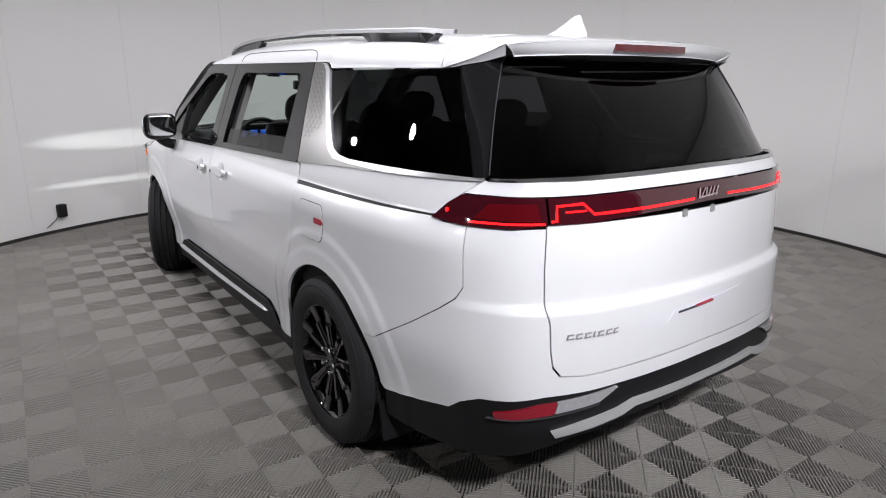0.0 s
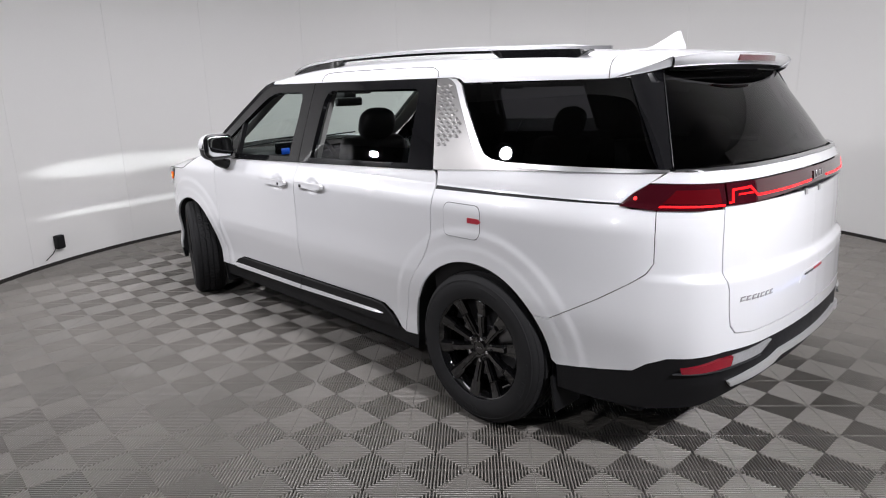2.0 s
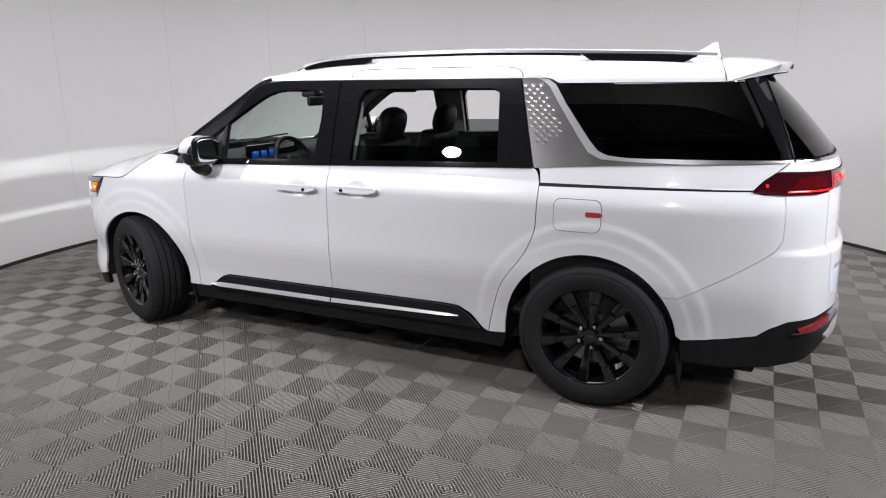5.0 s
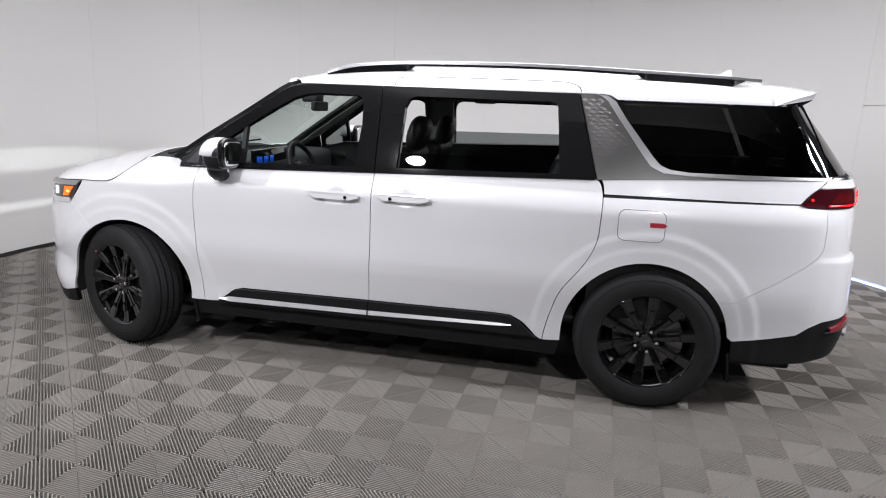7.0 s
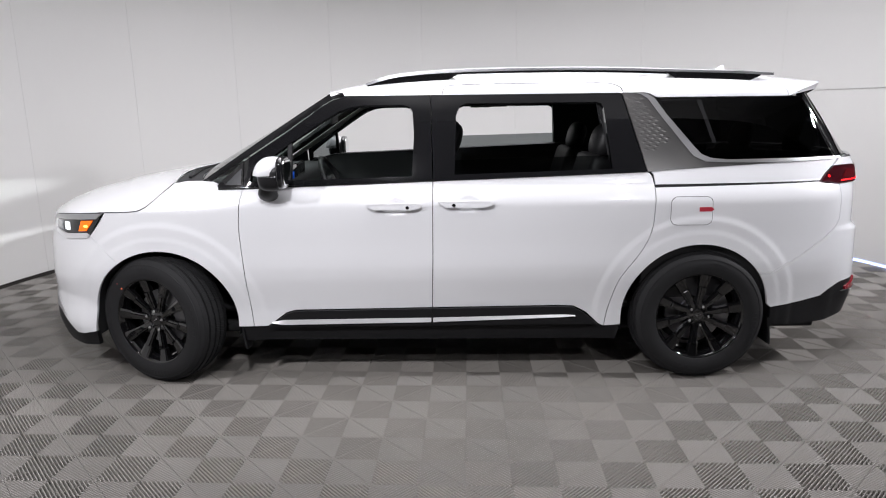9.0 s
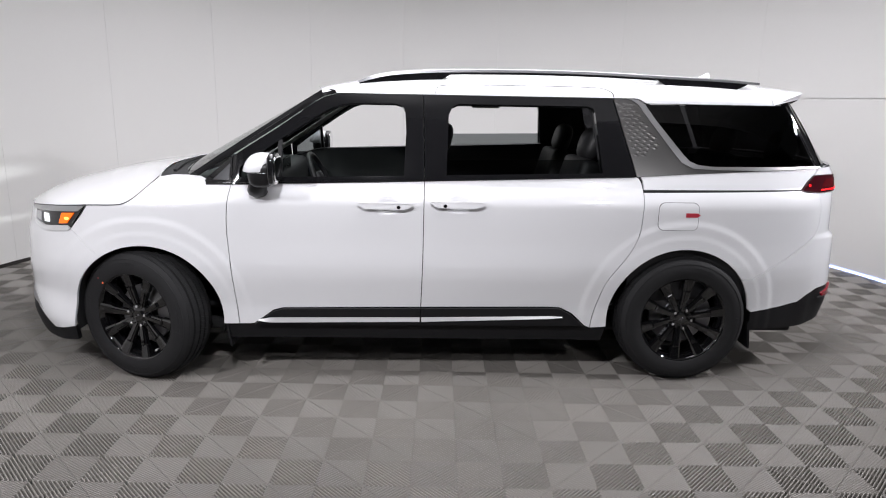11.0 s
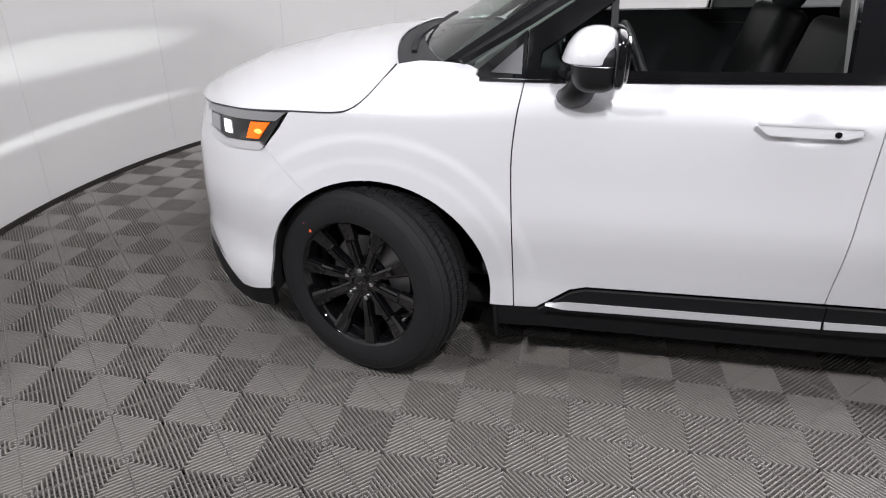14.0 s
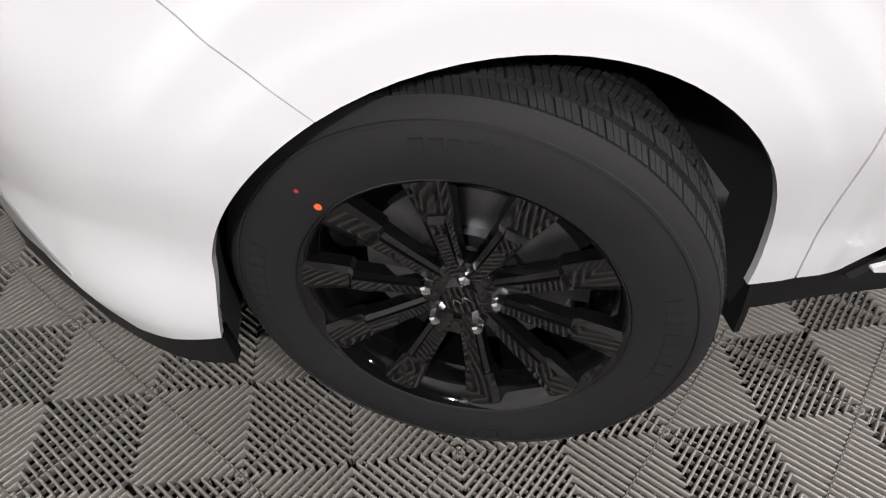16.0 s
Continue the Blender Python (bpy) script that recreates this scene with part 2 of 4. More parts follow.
def part(name, mesh, mats, parent=None, label="", normals=None):
    """Link a mesh, given as verts and faces or as a bmesh, as one object."""
    me = bpy.data.meshes.new(name)
    if isinstance(mesh, tuple):
        me.from_pydata([tuple(map(float, v)) for v in mesh[0]], [], [tuple(map(int, f)) for f in mesh[1]])
    else:
        mesh.to_mesh(me)
        mesh.free()
    for m in (mats if isinstance(mats, (list, tuple)) else [mats]):
        me.materials.append(m)
    if normals is not None:
        me.polygons.foreach_set("use_smooth", [True] * len(me.polygons))
        me.normals_split_custom_set([tuple(n) for n in normals])
    ob = new(name, me)
    if parent:
        ob.parent = parent
    if label:
        ob["label"] = label
    return ob


def inside(p, poly):
    x, y = p[:, 0], p[:, 1]
    hit = np.zeros(len(p), bool)
    for (ax, ay), (bx, by) in zip(poly, np.roll(poly, -1, 0)):
        if ay != by:
            hit ^= ((ay > y) != (by > y)) & (x < (bx - ax) * (y - ay) / (by - ay) + ax)
    return hit


def resample(poly, h):
    out = []
    for a, b in zip(poly, np.roll(poly, -1, 0)):
        n = max(1, int(math.ceil(np.linalg.norm(b - a) / h)))
        out += [a + (b - a) * k / n for k in range(n)]
    return np.array(out)


def fill(outline, h):
    """Triangles inside a closed outline."""
    poly = resample(np.array(outline, float), h)
    lo, hi = poly.min(0), poly.max(0)
    gx, gy = np.meshgrid(np.arange(lo[0], hi[0], h), np.arange(lo[1], hi[1], h * .87))
    gx = gx + (np.arange(gx.shape[0]) % 2)[:, None] * h / 2
    grid = np.stack([gx.ravel(), gy.ravel()], 1)
    grid = grid[inside(grid, poly)]
    if len(grid):
        near = np.array([np.min(np.hypot(*(poly - g).T)) for g in grid])
        grid = grid[near > h * .45]
    n = len(poly)
    pts = np.vstack([poly, grid]) if len(grid) else poly
    v, _, f, *_ = geometry.delaunay_2d_cdt([Vector(p) for p in pts], [(i, (i + 1) % n) for i in range(n)], [], 0, 1e-7)
    v, f = np.array([tuple(p) for p in v]), np.array(f)
    a, e = v[f[:, 1]] - v[f[:, 0]], v[f[:, 2]] - v[f[:, 0]]
    area = a[:, 0] * e[:, 1] - a[:, 1] * e[:, 0]
    f[area < 0] = f[area < 0][:, ::-1]
    longest = np.max([np.hypot(*(v[f[:, i]] - v[f[:, i - 1]]).T) for i in range(3)], axis=0)
    return v, f[(np.abs(area) > .002 * longest ** 2) & inside(v[f].mean(1), poly)]


def rimmed(verts, norms, tris, thick):
    """A sheet with a rim of some depth all round, and its loop normals."""
    count = {}
    for t in tris:
        for a, b in zip(t, np.roll(t, -1)):
            count[(a, b)] = count.get((a, b), 0) + 1
    edge = [(a, b) for (a, b) in count if (b, a) not in count]
    back = {i: k + len(verts) for k, i in enumerate(sorted({i for e in edge for i in e}))}
    low = np.array([verts[i] - norms[i] * thick for i in back])
    allv = np.vstack([verts, low]) if len(low) else verts
    faces, loops = [tuple(t) for t in tris], [norms[i] for t in tris for i in t]
    for a, b in edge:
        q = (b, a, back[a], back[b])
        n = np.cross(allv[q[1]] - allv[q[0]], allv[q[2]] - allv[q[1]])
        n = n / (np.linalg.norm(n) + 1e-12)
        faces.append(q)
        loops += [n] * 4
    return (allv, faces), loops


def panel(name, outline, mat, parent, lift=0.0, thick=.014, h=.035, label="", right=False, soft=1e-3):
    """A piece of the car's skin inside an outline of (s, z)."""
    o = np.array(outline, float)
    if right:
        o = np.stack([LOOP - o[:, 0], o[:, 1]], 1)
    v, f = fill(o, h)
    p, n = skin(v[:, 0], v[:, 1], lift), skin_normal(v[:, 0], v[:, 1], soft)
    a, b, c = p[f[:, 0]], p[f[:, 1]], p[f[:, 2]]
    if (np.cross(b - a, c - a) * n[f[:, 0]]).sum() < 0:
        f = f[:, ::-1]
    mesh, loops = rimmed(p, n, f, thick)
    return part(name, mesh, mat, parent, label, loops)


def patch(name, func, nu, nv, mat, parent, thick=.012, label="", flip=False):
    """A smooth sheet from func(u, v), u and v from 0 to 1."""
    u, v = np.meshgrid(np.linspace(0, 1, nu), np.linspace(0, 1, nv), indexing="ij")
    e = 1e-3
    p = func(u, v)
    du = func(np.minimum(u + e, 1), v) - func(np.maximum(u - e, 0), v)
    dv = func(u, np.minimum(v + e, 1)) - func(u, np.maximum(v - e, 0))
    n = np.cross(du, dv) * (-1 if flip else 1)
    n /= np.linalg.norm(n, axis=-1, keepdims=True) + 1e-12
    i = np.arange(nu * nv).reshape(nu, nv)
    a, b, c, d = i[:-1, :-1].ravel(), i[1:, :-1].ravel(), i[1:, 1:].ravel(), i[:-1, 1:].ravel()
    t = np.vstack([np.stack([a, b, c], 1), np.stack([a, c, d], 1)])
    if flip:
        t = t[:, ::-1]
    mesh, loops = rimmed(p.reshape(-1, 3), n.reshape(-1, 3), t, thick)
    return part(name, mesh, mat, parent, label, loops)


def box(cx, cy, cz, dx, dy, dz, bevel=.01, seg=2, m=None):
    bm = bmesh.new()
    bmesh.ops.create_cube(bm, size=1)
    bmesh.ops.scale(bm, vec=(dx, dy, dz), verts=bm.verts)
    if bevel:
        bmesh.ops.bevel(bm, geom=bm.edges[:], offset=bevel, segments=seg, profile=.6, affect="EDGES")
    bmesh.ops.translate(bm, vec=(cx, cy, cz), verts=bm.verts)
    if m:
        bmesh.ops.transform(bm, matrix=m, verts=bm.verts)
    for f in bm.faces:
        f.smooth = True
    return bm


def shade(ob, angle=35):
    """Smooth shading with sharp edges past an angle."""
    me = ob.data
    bm = bmesh.new()
    bm.from_mesh(me)
    for f in bm.faces:
        f.smooth = True
    for e in bm.edges:
        e.smooth = not (len(e.link_faces) == 2 and e.calc_face_angle(0) > radians(angle))
    bm.to_mesh(me)
    bm.free()
    return ob


def revolve(profile, n=64, axis="y"):
    """Verts and faces of an open profile of (radius, height) turned round an axis."""
    v, f, k = [], [], len(profile)
    for a in np.linspace(0, 2 * math.pi, n, endpoint=False):
        c, s = math.cos(a), math.sin(a)
        v += [(r * c, w, r * s) if axis == "y" else (r * c, r * s, w) for r, w in profile]
    for i in range(n):
        for j in range(k - 1):
            a, b = i * k + j, ((i + 1) % n) * k + j
            f.append((a, b, b + 1, a + 1) if axis == "y" else (a, a + 1, b + 1, b))
    return v, f


def sweep(line, section, closed_ends=True):
    """A section of (side, up) carried along a line of points, upright."""
    p = np.array(line, float)
    d = np.gradient(p, axis=0)
    d /= np.linalg.norm(d, axis=1)[:, None]
    side = np.cross(d, (0, 0, 1))
    side /= np.linalg.norm(side, axis=1)[:, None]
    up = np.cross(side, d)
    sec = section if callable(section) else (lambda u: section)
    v, f, k = [], [], len(sec(0))
    for i, (a, s, w) in enumerate(zip(p, side, up)):
        v += [a + s * q[0] + w * q[1] for q in sec(i / (len(p) - 1))]
    for i in range(len(p) - 1):
        for j in range(k):
            f.append((i * k + j, i * k + (j + 1) % k, (i + 1) * k + (j + 1) % k, (i + 1) * k + j))
    if closed_ends:
        f += [tuple(range(k))[::-1], tuple(range((len(p) - 1) * k, len(p) * k))]
    return v, f


def merge(*meshes):
    v, f = [], []
    for mv, mf in meshes:
        f += [tuple(i + len(v) for i in q) for q in mf]
        v += [tuple(p) for p in mv]
    return v, f



# ---- the booth ----
CX, CY, RAD = 1.30, -.47, 4.19


def round_wall(a0, a1, z0, z1, r0, r1, n):
    """A bent slab between two angles."""
    v, f = [], []
    for a in np.radians(np.linspace(a0, a1, n + 1)):
        for r, z in ((r0, z0), (r0, z1), (r1, z1), (r1, z0)):
            v.append((CX + r * math.cos(a), CY + r * math.sin(a), z))
    for i in range(n):
        for j in range(4):
            f.append((4 * i + j, 4 * i + (j + 1) % 4, 4 * i + 4 + (j + 1) % 4, 4 * i + 4 + j))
    f += [(3, 2, 1, 0), (4 * n, 4 * n + 1, 4 * n + 2, 4 * n + 3)]
    return v, f


booth = tagged(part("wall_booth", round_wall(188, 406, -.05, CEIL, RAD + .03, RAD + .12, 110), WALL), "curved white painted photo booth wall", "wall", kind="structure")
shade(booth)
SEAMS = [188, 213, 236, 258.5, 276, 293, 310, 327, 344, 361, 376, 392, 406]
for a, b in zip(SEAMS, SEAMS[1:]):
    heights = [(.03, 1.675), (1.681, CEIL - .01)] if a == 188 else [(.03, CEIL - .01)]
    for z0, z1 in heights:
        shade(part("panel", round_wall(a + .012, b - .012, z0, z1, RAD, RAD + .028, 10), WALL, booth))
skirt = tagged(part("baseboard", round_wall(211, 406, -.01, .03, RAD - .012, RAD + .03, 100), BASE_BLACK), "black rubber strip along the foot of the booth wall", "baseboard", kind="structure")


def flat_wall(name, a, b, label):
    a, b = np.array(a), np.array(b)
    d = (b - a) / np.linalg.norm(b - a)
    n = np.array([d[1], -d[0]]) * .1
    v = [(*q, z) for z in (-.05, CEIL) for q in (a, b, b + n, a + n)]
    f = [(0, 1, 2, 3), (7, 6, 5, 4), (0, 4, 5, 1), (1, 5, 6, 2), (2, 6, 7, 3), (3, 7, 4, 0)]
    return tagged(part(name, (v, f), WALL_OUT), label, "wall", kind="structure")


def on_circle(a):
    return (CX + (RAD + .05) * math.cos(radians(a)), CY + (RAD + .05) * math.sin(radians(a)))


flat_wall("wall_east", on_circle(405.5), (4.5, 7.2), "plain grey hall wall beside the booth")
flat_wall("wall_north", (4.5, 7.2), (-5.0, 7.2), "plain grey hall wall behind the camera")
flat_wall("wall_west", (-5.0, 7.2), (-5.0, -1.5), "plain grey hall wall")
flat_wall("wall_south", (-5.0, -1.5), on_circle(188.5), "plain grey wall joining the booth")
tagged(part("light_gap", round_wall(188.5, 210.8, -.005, .012, RAD - .004, RAD + .02, 12), LEAK), "thin cool light under the booth gate", "light", kind="structure")
ceiling = tagged(part("ceiling", box(1.3, -.9, CEIL + .05, 10, 7.6, .1, 0), CEILING_WHITE), "plain white booth ceiling", "ceiling", kind="structure")
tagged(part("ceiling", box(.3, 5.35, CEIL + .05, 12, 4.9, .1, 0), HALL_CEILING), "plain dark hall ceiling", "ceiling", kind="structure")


# ---- the minivan ----
van = tagged(new("minivan"), "white minivan with black wheels, open windows and lit lamps", "car")


def arch(i, a0, a1, r=.42, n=28):
    """A wheel arch as (x, z) points between two angles; 0 points to the front, 90 up."""
    cx, cz = ARCHES[i]
    return [(cx + r * math.cos(a), cz + r * math.sin(a)) for a in np.radians(np.linspace(a0, a1, n))]


def on_side(points):
    return [(side_s(x, z), z) for x, z in points]


def curve(points, n=6):
    return [tuple(p) for p in spline(points, n)]


HA = lambda far: .05 if far else .014
G = .0022  # half a shut line
GAP_F = [(2.535, .325), (2.555, .594), (2.572, .85), (2.565, 1.0), (2.552, 1.085), (2.545, 1.122)]
GAP_B = [(1.511, .325), (1.503, .7), (1.500, 1.0), (1.497, 1.150)]
GAP_R = [(.533, .31), (.522, .38), (.500, .47), (.455, .60), (.345, .755), (.295, .87), (.285, .98), (.283, 1.10), (.30, 1.165), (.33, 1.185)]


def shift(points, dx):
    return [(x + dx, z) for x, z in points]


def belt(x):
    """Height of the lower edge of the side windows."""
    return float(np.interp(x, [.25, 1.5, 2.7], [1.185, 1.150, 1.115]))


def sill_bar(x0, x1, z0, z1, h0, h1, parent, right):
    """A bright bar on the sill, leaning back, with pointed ends."""
    xs = np.linspace(x0, x1, 30)
    zs = np.linspace(z0, z1, 30)
    line = np.array([skin(side_s(x, z), z, .024) for x, z in zip(xs, zs)])
    if right:
        line = line[::-1] * [1, -1, 1]

    def sec(u):
        u = 1 - u if right else u
        h = (h0 + (h1 - h0) * u) * min(1, .15 + 12 * u if x0 > 2 else 1, .2 + 10 * (1 - u) if x1 < 1 else 1)
        return [(-.004, -h), (.008, -h), (.0105, -h * .8), (.004, h * .9), (-.004, h)]
    shade(part("chrome_strip", sweep(line, sec), BRIGHT, parent), 20)


for R in (False, True):
    # front wing: from the lamp to the front door, over the wheel arch
    wing = curve(shift(GAP_F, G), 5) + [(2.64, 1.117), (2.690, 1.115), (2.704, 1.122), (2.700, 1.138), (2.73, 1.148), (2.80, 1.150), (2.90, 1.147), (2.975, 1.134), (3.055, 1.043), (3.10, 1.010), (3.16, .996), (3.315, .993)] \
        + [(3.36, .93), (3.424, .858), (3.364, .794)] + arch(1, 56.6, 180 + 4) + [(2.612, .325)]
    panel("front_wing", on_side(wing), PAINT, van, right=R, h=HA(R))
    # front door
    low = [(2.455, .325), (2.40, .365), (2.345, .405), (2.29, .42), (1.511 + G, .428)]
    f_door = curve(shift(GAP_F, -G), 5)[::-1] + low + curve(shift(GAP_B, G), 4)[4:]
    door = panel("front_door", on_side(f_door), PAINT, van, right=R, h=HA(R) * 1.4)
    strip_top = [(2.448, .325), (2.395, .362), (2.34, .402), (2.29, .416), (1.511 + G, .424), (1.511 + G, .325)]
    panel("sill_moulding", on_side(strip_top), TRIM_BLACK, door, lift=.024, right=R, h=.025)
    sill_bar(2.425, 1.517, .352, .360, .015, .013, door, R)
    # sliding door
    s_low = [(1.511 - G, .428), (.80, .434), (.71, .430), (.64, .395), (.565, .325)]
    s_door = curve(shift(GAP_B, -G), 4)[::-1][:-4] + s_low + curve(shift(GAP_R, G), 5)
    slide = panel("sliding_door", on_side(s_door), PAINT, van, right=R, h=HA(R))
    panel("sill_moulding", on_side([(1.511 - G, .325), (1.511 - G, .424), (.80, .430), (.715, .426), (.648, .391), (.575, .325)]), TRIM_BLACK, slide, lift=.024, right=R, h=.025)
    sill_bar(1.507, .70, .360, .379, .013, .007, slide, R)
    # rocker under the doors
    panel("rocker_panel", on_side([(2.615, .335), (.44, .312), (.46, .225), (2.60, .235)]), TRIM_BLACK, van, lift=-.012, thick=.05, h=.08, right=R)
    # rear quarter, under the slide track, and the strip above it
    quarter = curve(shift(GAP_R, -G), 5)[:-10] + [(.28, 1.098), (-.655, 1.112), (-.70, 1.100), (-.785, 1.100), (-.796, 1.02), (-.798, .90), (-.775, .86), (-.72, .815), (-.60, .735), (-.394, .614)] \
        + arch(0, 143.6, 0) + [(.44, .318)]
    qp = panel("quarter_panel", on_side(quarter), PAINT, van, right=R, h=HA(R))
    panel("slide_track", on_side([(.28, 1.097), (.28, 1.113), (-.66, 1.122), (-.655, 1.112)]), TRIM_BLACK, qp, lift=-.003, thick=.02, right=R, h=.016)
    panel("belt_strip", on_side([(.278, 1.115), (.285, 1.165), (.297, 1.186), (0, 1.206), (-.40, 1.226), (-.799, 1.243), (-.768, 1.216), (-.744, 1.196), (-.698, 1.162), (-.658, 1.120)]), PAINT, van, right=R, h=.016)

for R in (False, True):
    m = -1 if R else 1
    # fuel flap and door handles
    if not R:
        c, w, hh, r = (.085, .972), .112, .076, .035
        flap = [(c[0] + a * (w - r) + r * math.cos(t), c[1] + b * (hh - r) + r * math.sin(t)) for a, b, t0 in ((1, 1, 0), (-1, 1, 90), (-1, -1, 180), (1, -1, 270)) for t in np.radians(np.linspace(t0, t0 + 90, 6))]
        big = [(c[0] + (x - c[0]) * 1.024, c[1] + (z - c[1]) * 1.034) for x, z in flap]
        fl = panel("fuel_flap", on_side(flap), PAINT, van, lift=.0026, thick=.0026, h=.02)
        panel("flap_gap", on_side(big), GREY_TRIM, fl, lift=.0006, thick=.003, h=.03)
        panel("arrow_sticker", on_side([(.045, .992), (.045, .968), (-.02, .968), (-.038, .980), (-.02, .992)]), RED_STICKER, fl, lift=.0036, thick=.001, h=.03)
    DENT[0] = 0.0
    for cx, cz in ((1.712, 1.014), (1.318, 1.024)):
        hd = panel("door_handle", on_side([(cx + .145, cz + .020), (cx + .15, cz + .012), (cx + .11, cz - .016), (cx - .10, cz - .018), (cx - .143, cz - .006), (cx - .145, cz + .012), (cx - .13, cz + .020)]), PAINT, van, lift=.028, thick=.020, h=.02, right=R)
        panel("chrome_accent", on_side([(cx + .146, cz + .022), (cx + .146, cz + .015), (cx - .138, cz + .013), (cx - .146, cz - .004), (cx - .150, cz + .010), (cx - .135, cz + .022)]), BRIGHT, hd, lift=.0315, thick=.02, h=.03, right=R)
        kx = cx - .075 if cx > 1.5 else cx + .066
        panel("keyhole", on_side([(kx + .010 * math.cos(t), cz - .004 + .009 * math.sin(t)) for t in np.linspace(0, 2 * math.pi, 12, endpoint=False)]), GLOSS_BLACK, hd, lift=.0312, thick=.003, h=.01, right=R)

    DENT[0] = 1.0
    # black window band: front frame with its opening, rear frame, pillar, rear side glass
    top = 1.606
    panel("quarter_frame", on_side([(2.690, 1.117), (2.699, 1.124), (2.692, 1.142), (2.547, 1.262), (2.545, 1.122)]), GLOSS_BLACK, van, lift=.002, right=R)
    panel("quarter_pane", on_side([(2.655, 1.134), (2.558, 1.222), (2.558, 1.136)]), GREY_TRIM, van, lift=.005, right=R, thick=.003)

    def frame_part(name, outer, opening, parent, lift=.004):
        """A frame: its outer line and its opening, joined by a slit into one outline."""
        o, i = np.array(on_side(outer)), np.array(on_side(opening))
        k = int(np.argmin(np.hypot(*(i - o[0]).T)))
        i = np.roll(i, -k, 0)
        ring = np.vstack([o, o[:1] + 1e-5, i[:1] + 1e-5, i[::-1], i[:1] - 1e-5])
        return panel(name, ring, GLOSS_BLACK, parent, lift=lift, thick=.03, h=.03, right=R)

    f_out = [(2.541, 1.122), (2.541, 1.262), (2.30, 1.420), (2.10, 1.560), (2.055, 1.585), (2.00, 1.600), (1.90, top), (1.51, top), (1.500, 1.155)]
    f_in = [(2.505, 1.150), (2.500, 1.205), (2.262, 1.372), (2.10, 1.478), (2.02, 1.525), (1.95, 1.548), (1.88, 1.556), (1.66, 1.556), (1.625, 1.545), (1.608, 1.52), (1.600, 1.40), (1.612, 1.172)]
    frame_part("front_window_frame", f_out, f_in, van)
    panel("window_divider", on_side([(2.298, 1.145), (2.300, 1.358), (2.280, 1.370), (2.276, 1.145)]), TRIM_BLACK, van, lift=-.002, thick=.03, h=.03, right=R)
    panel("fixed_pane", on_side([(2.51, 1.142), (2.505, 1.205), (2.295, 1.352), (2.292, 1.142)]), TINTED, van, lift=-.006, thick=.003, h=.05, right=R)
    r_out = [(1.494, 1.155), (1.503, top), (.445, top), (.325, 1.186)]
    r_in = [(1.378, 1.178), (1.366, 1.50), (1.345, 1.545), (1.31, 1.560), (.585, 1.560), (.555, 1.55), (.545, 1.53), (.510, 1.200)]
    frame_part("sliding_window_frame", r_out, r_in, van)
    up = .06 if R else 0
    panel("window_pane", on_side([(1.39, 1.165), (1.385, 1.255 + up), (.50, 1.272 + up), (.50, 1.19)]), TINTED, van, lift=-.008, thick=.004, h=.08, right=R)
    panel("belt_moulding", on_side([(2.690, 1.109), (2.690, 1.1165), (1.5, 1.155), (.33, 1.190), (.33, 1.181), (1.5, 1.145)]), GLOSS_BLACK, van, lift=.008, thick=.014, h=.05, right=R)
    # metal pillar panel with its dimples, and the strip that runs on under the glass
    pil = [(.437, top), (.36, top + .002), (.330, 1.598), (.292, 1.572), (.235, 1.49), (.105, 1.315), (.062, 1.262), (.0, 1.232), (-.12, 1.226), (-.40, 1.222), (0, 1.203), (.318, 1.183)]
    pillar = panel("pillar_panel", on_side(pil), SATIN, van, lift=.004, h=.03, right=R)
    flange = [(.358, top), (.300, 1.602), (.258, 1.576), (.20, 1.49), (.06, 1.315), (.02, 1.272), (-.03, 1.252), (-.12, 1.243), (-.80, 1.247), (-.80, 1.237), (-.40, 1.2235), (-.12, 1.2275), (.0, 1.2335), (.064, 1.2635), (.107, 1.3165), (.237, 1.4915), (.294, 1.5735), (.332, 1.5995)]
    panel("pillar_flange", on_side(flange), BRUSHED, pillar, lift=.008, thick=.008, h=.03, right=R)
    if not R:
        for j in range(15):
            for i in range(4):
                z = 1.575 - j * .0195
                x = .412 - (1.575 - z) * .33 - i * .040 - (j % 2) * .020
                edge = float(np.interp(z, [1.262, 1.315, 1.49, 1.572], [.062, .105, .235, .292])) + .022
                if x - .016 < edge or j > 12 and i > 1:
                    continue
                top_v = [skin(side_s(x + a, z + b), z + b, .0042) for a, b in ((.0195, .004), (0, .0096), (-.0195, -.004), (0, -.0096))]
                top_v.append(skin(side_s(x - .004, z - .002), z - .002, .0042 + .0018))
                part("stud", (top_v, [(0, 1, 4), (1, 2, 4), (2, 3, 4), (3, 0, 4)]), SATIN, pillar)
    glass_side = [(.262 - .004, 1.572), (.20, 1.488), (.06, 1.312), (.015, 1.268), (-.03, 1.249), (-.12, 1.24), (-.761, 1.245), (-.686, 1.385), (-.607, 1.533), (-.580, 1.581)]
    panel("rear_side_window", on_side(glass_side), PRIVACY, van, lift=.002, thick=.004, right=R)

# ---- tail ----
def tail(points):
    """(y, z) on the tail, left positive, to (s, z)."""
    return [(tail_s(y, z), z) for y, z in points]


def both(points):
    """A left half outline from the top middle to the bottom middle, closed over the right."""
    left = [(tail_s(y, z) if kind == "y" else side_s(y, z), z) for kind, y, z in points]
    return left + [(LOOP - s, z) for s, z in left[::-1]]


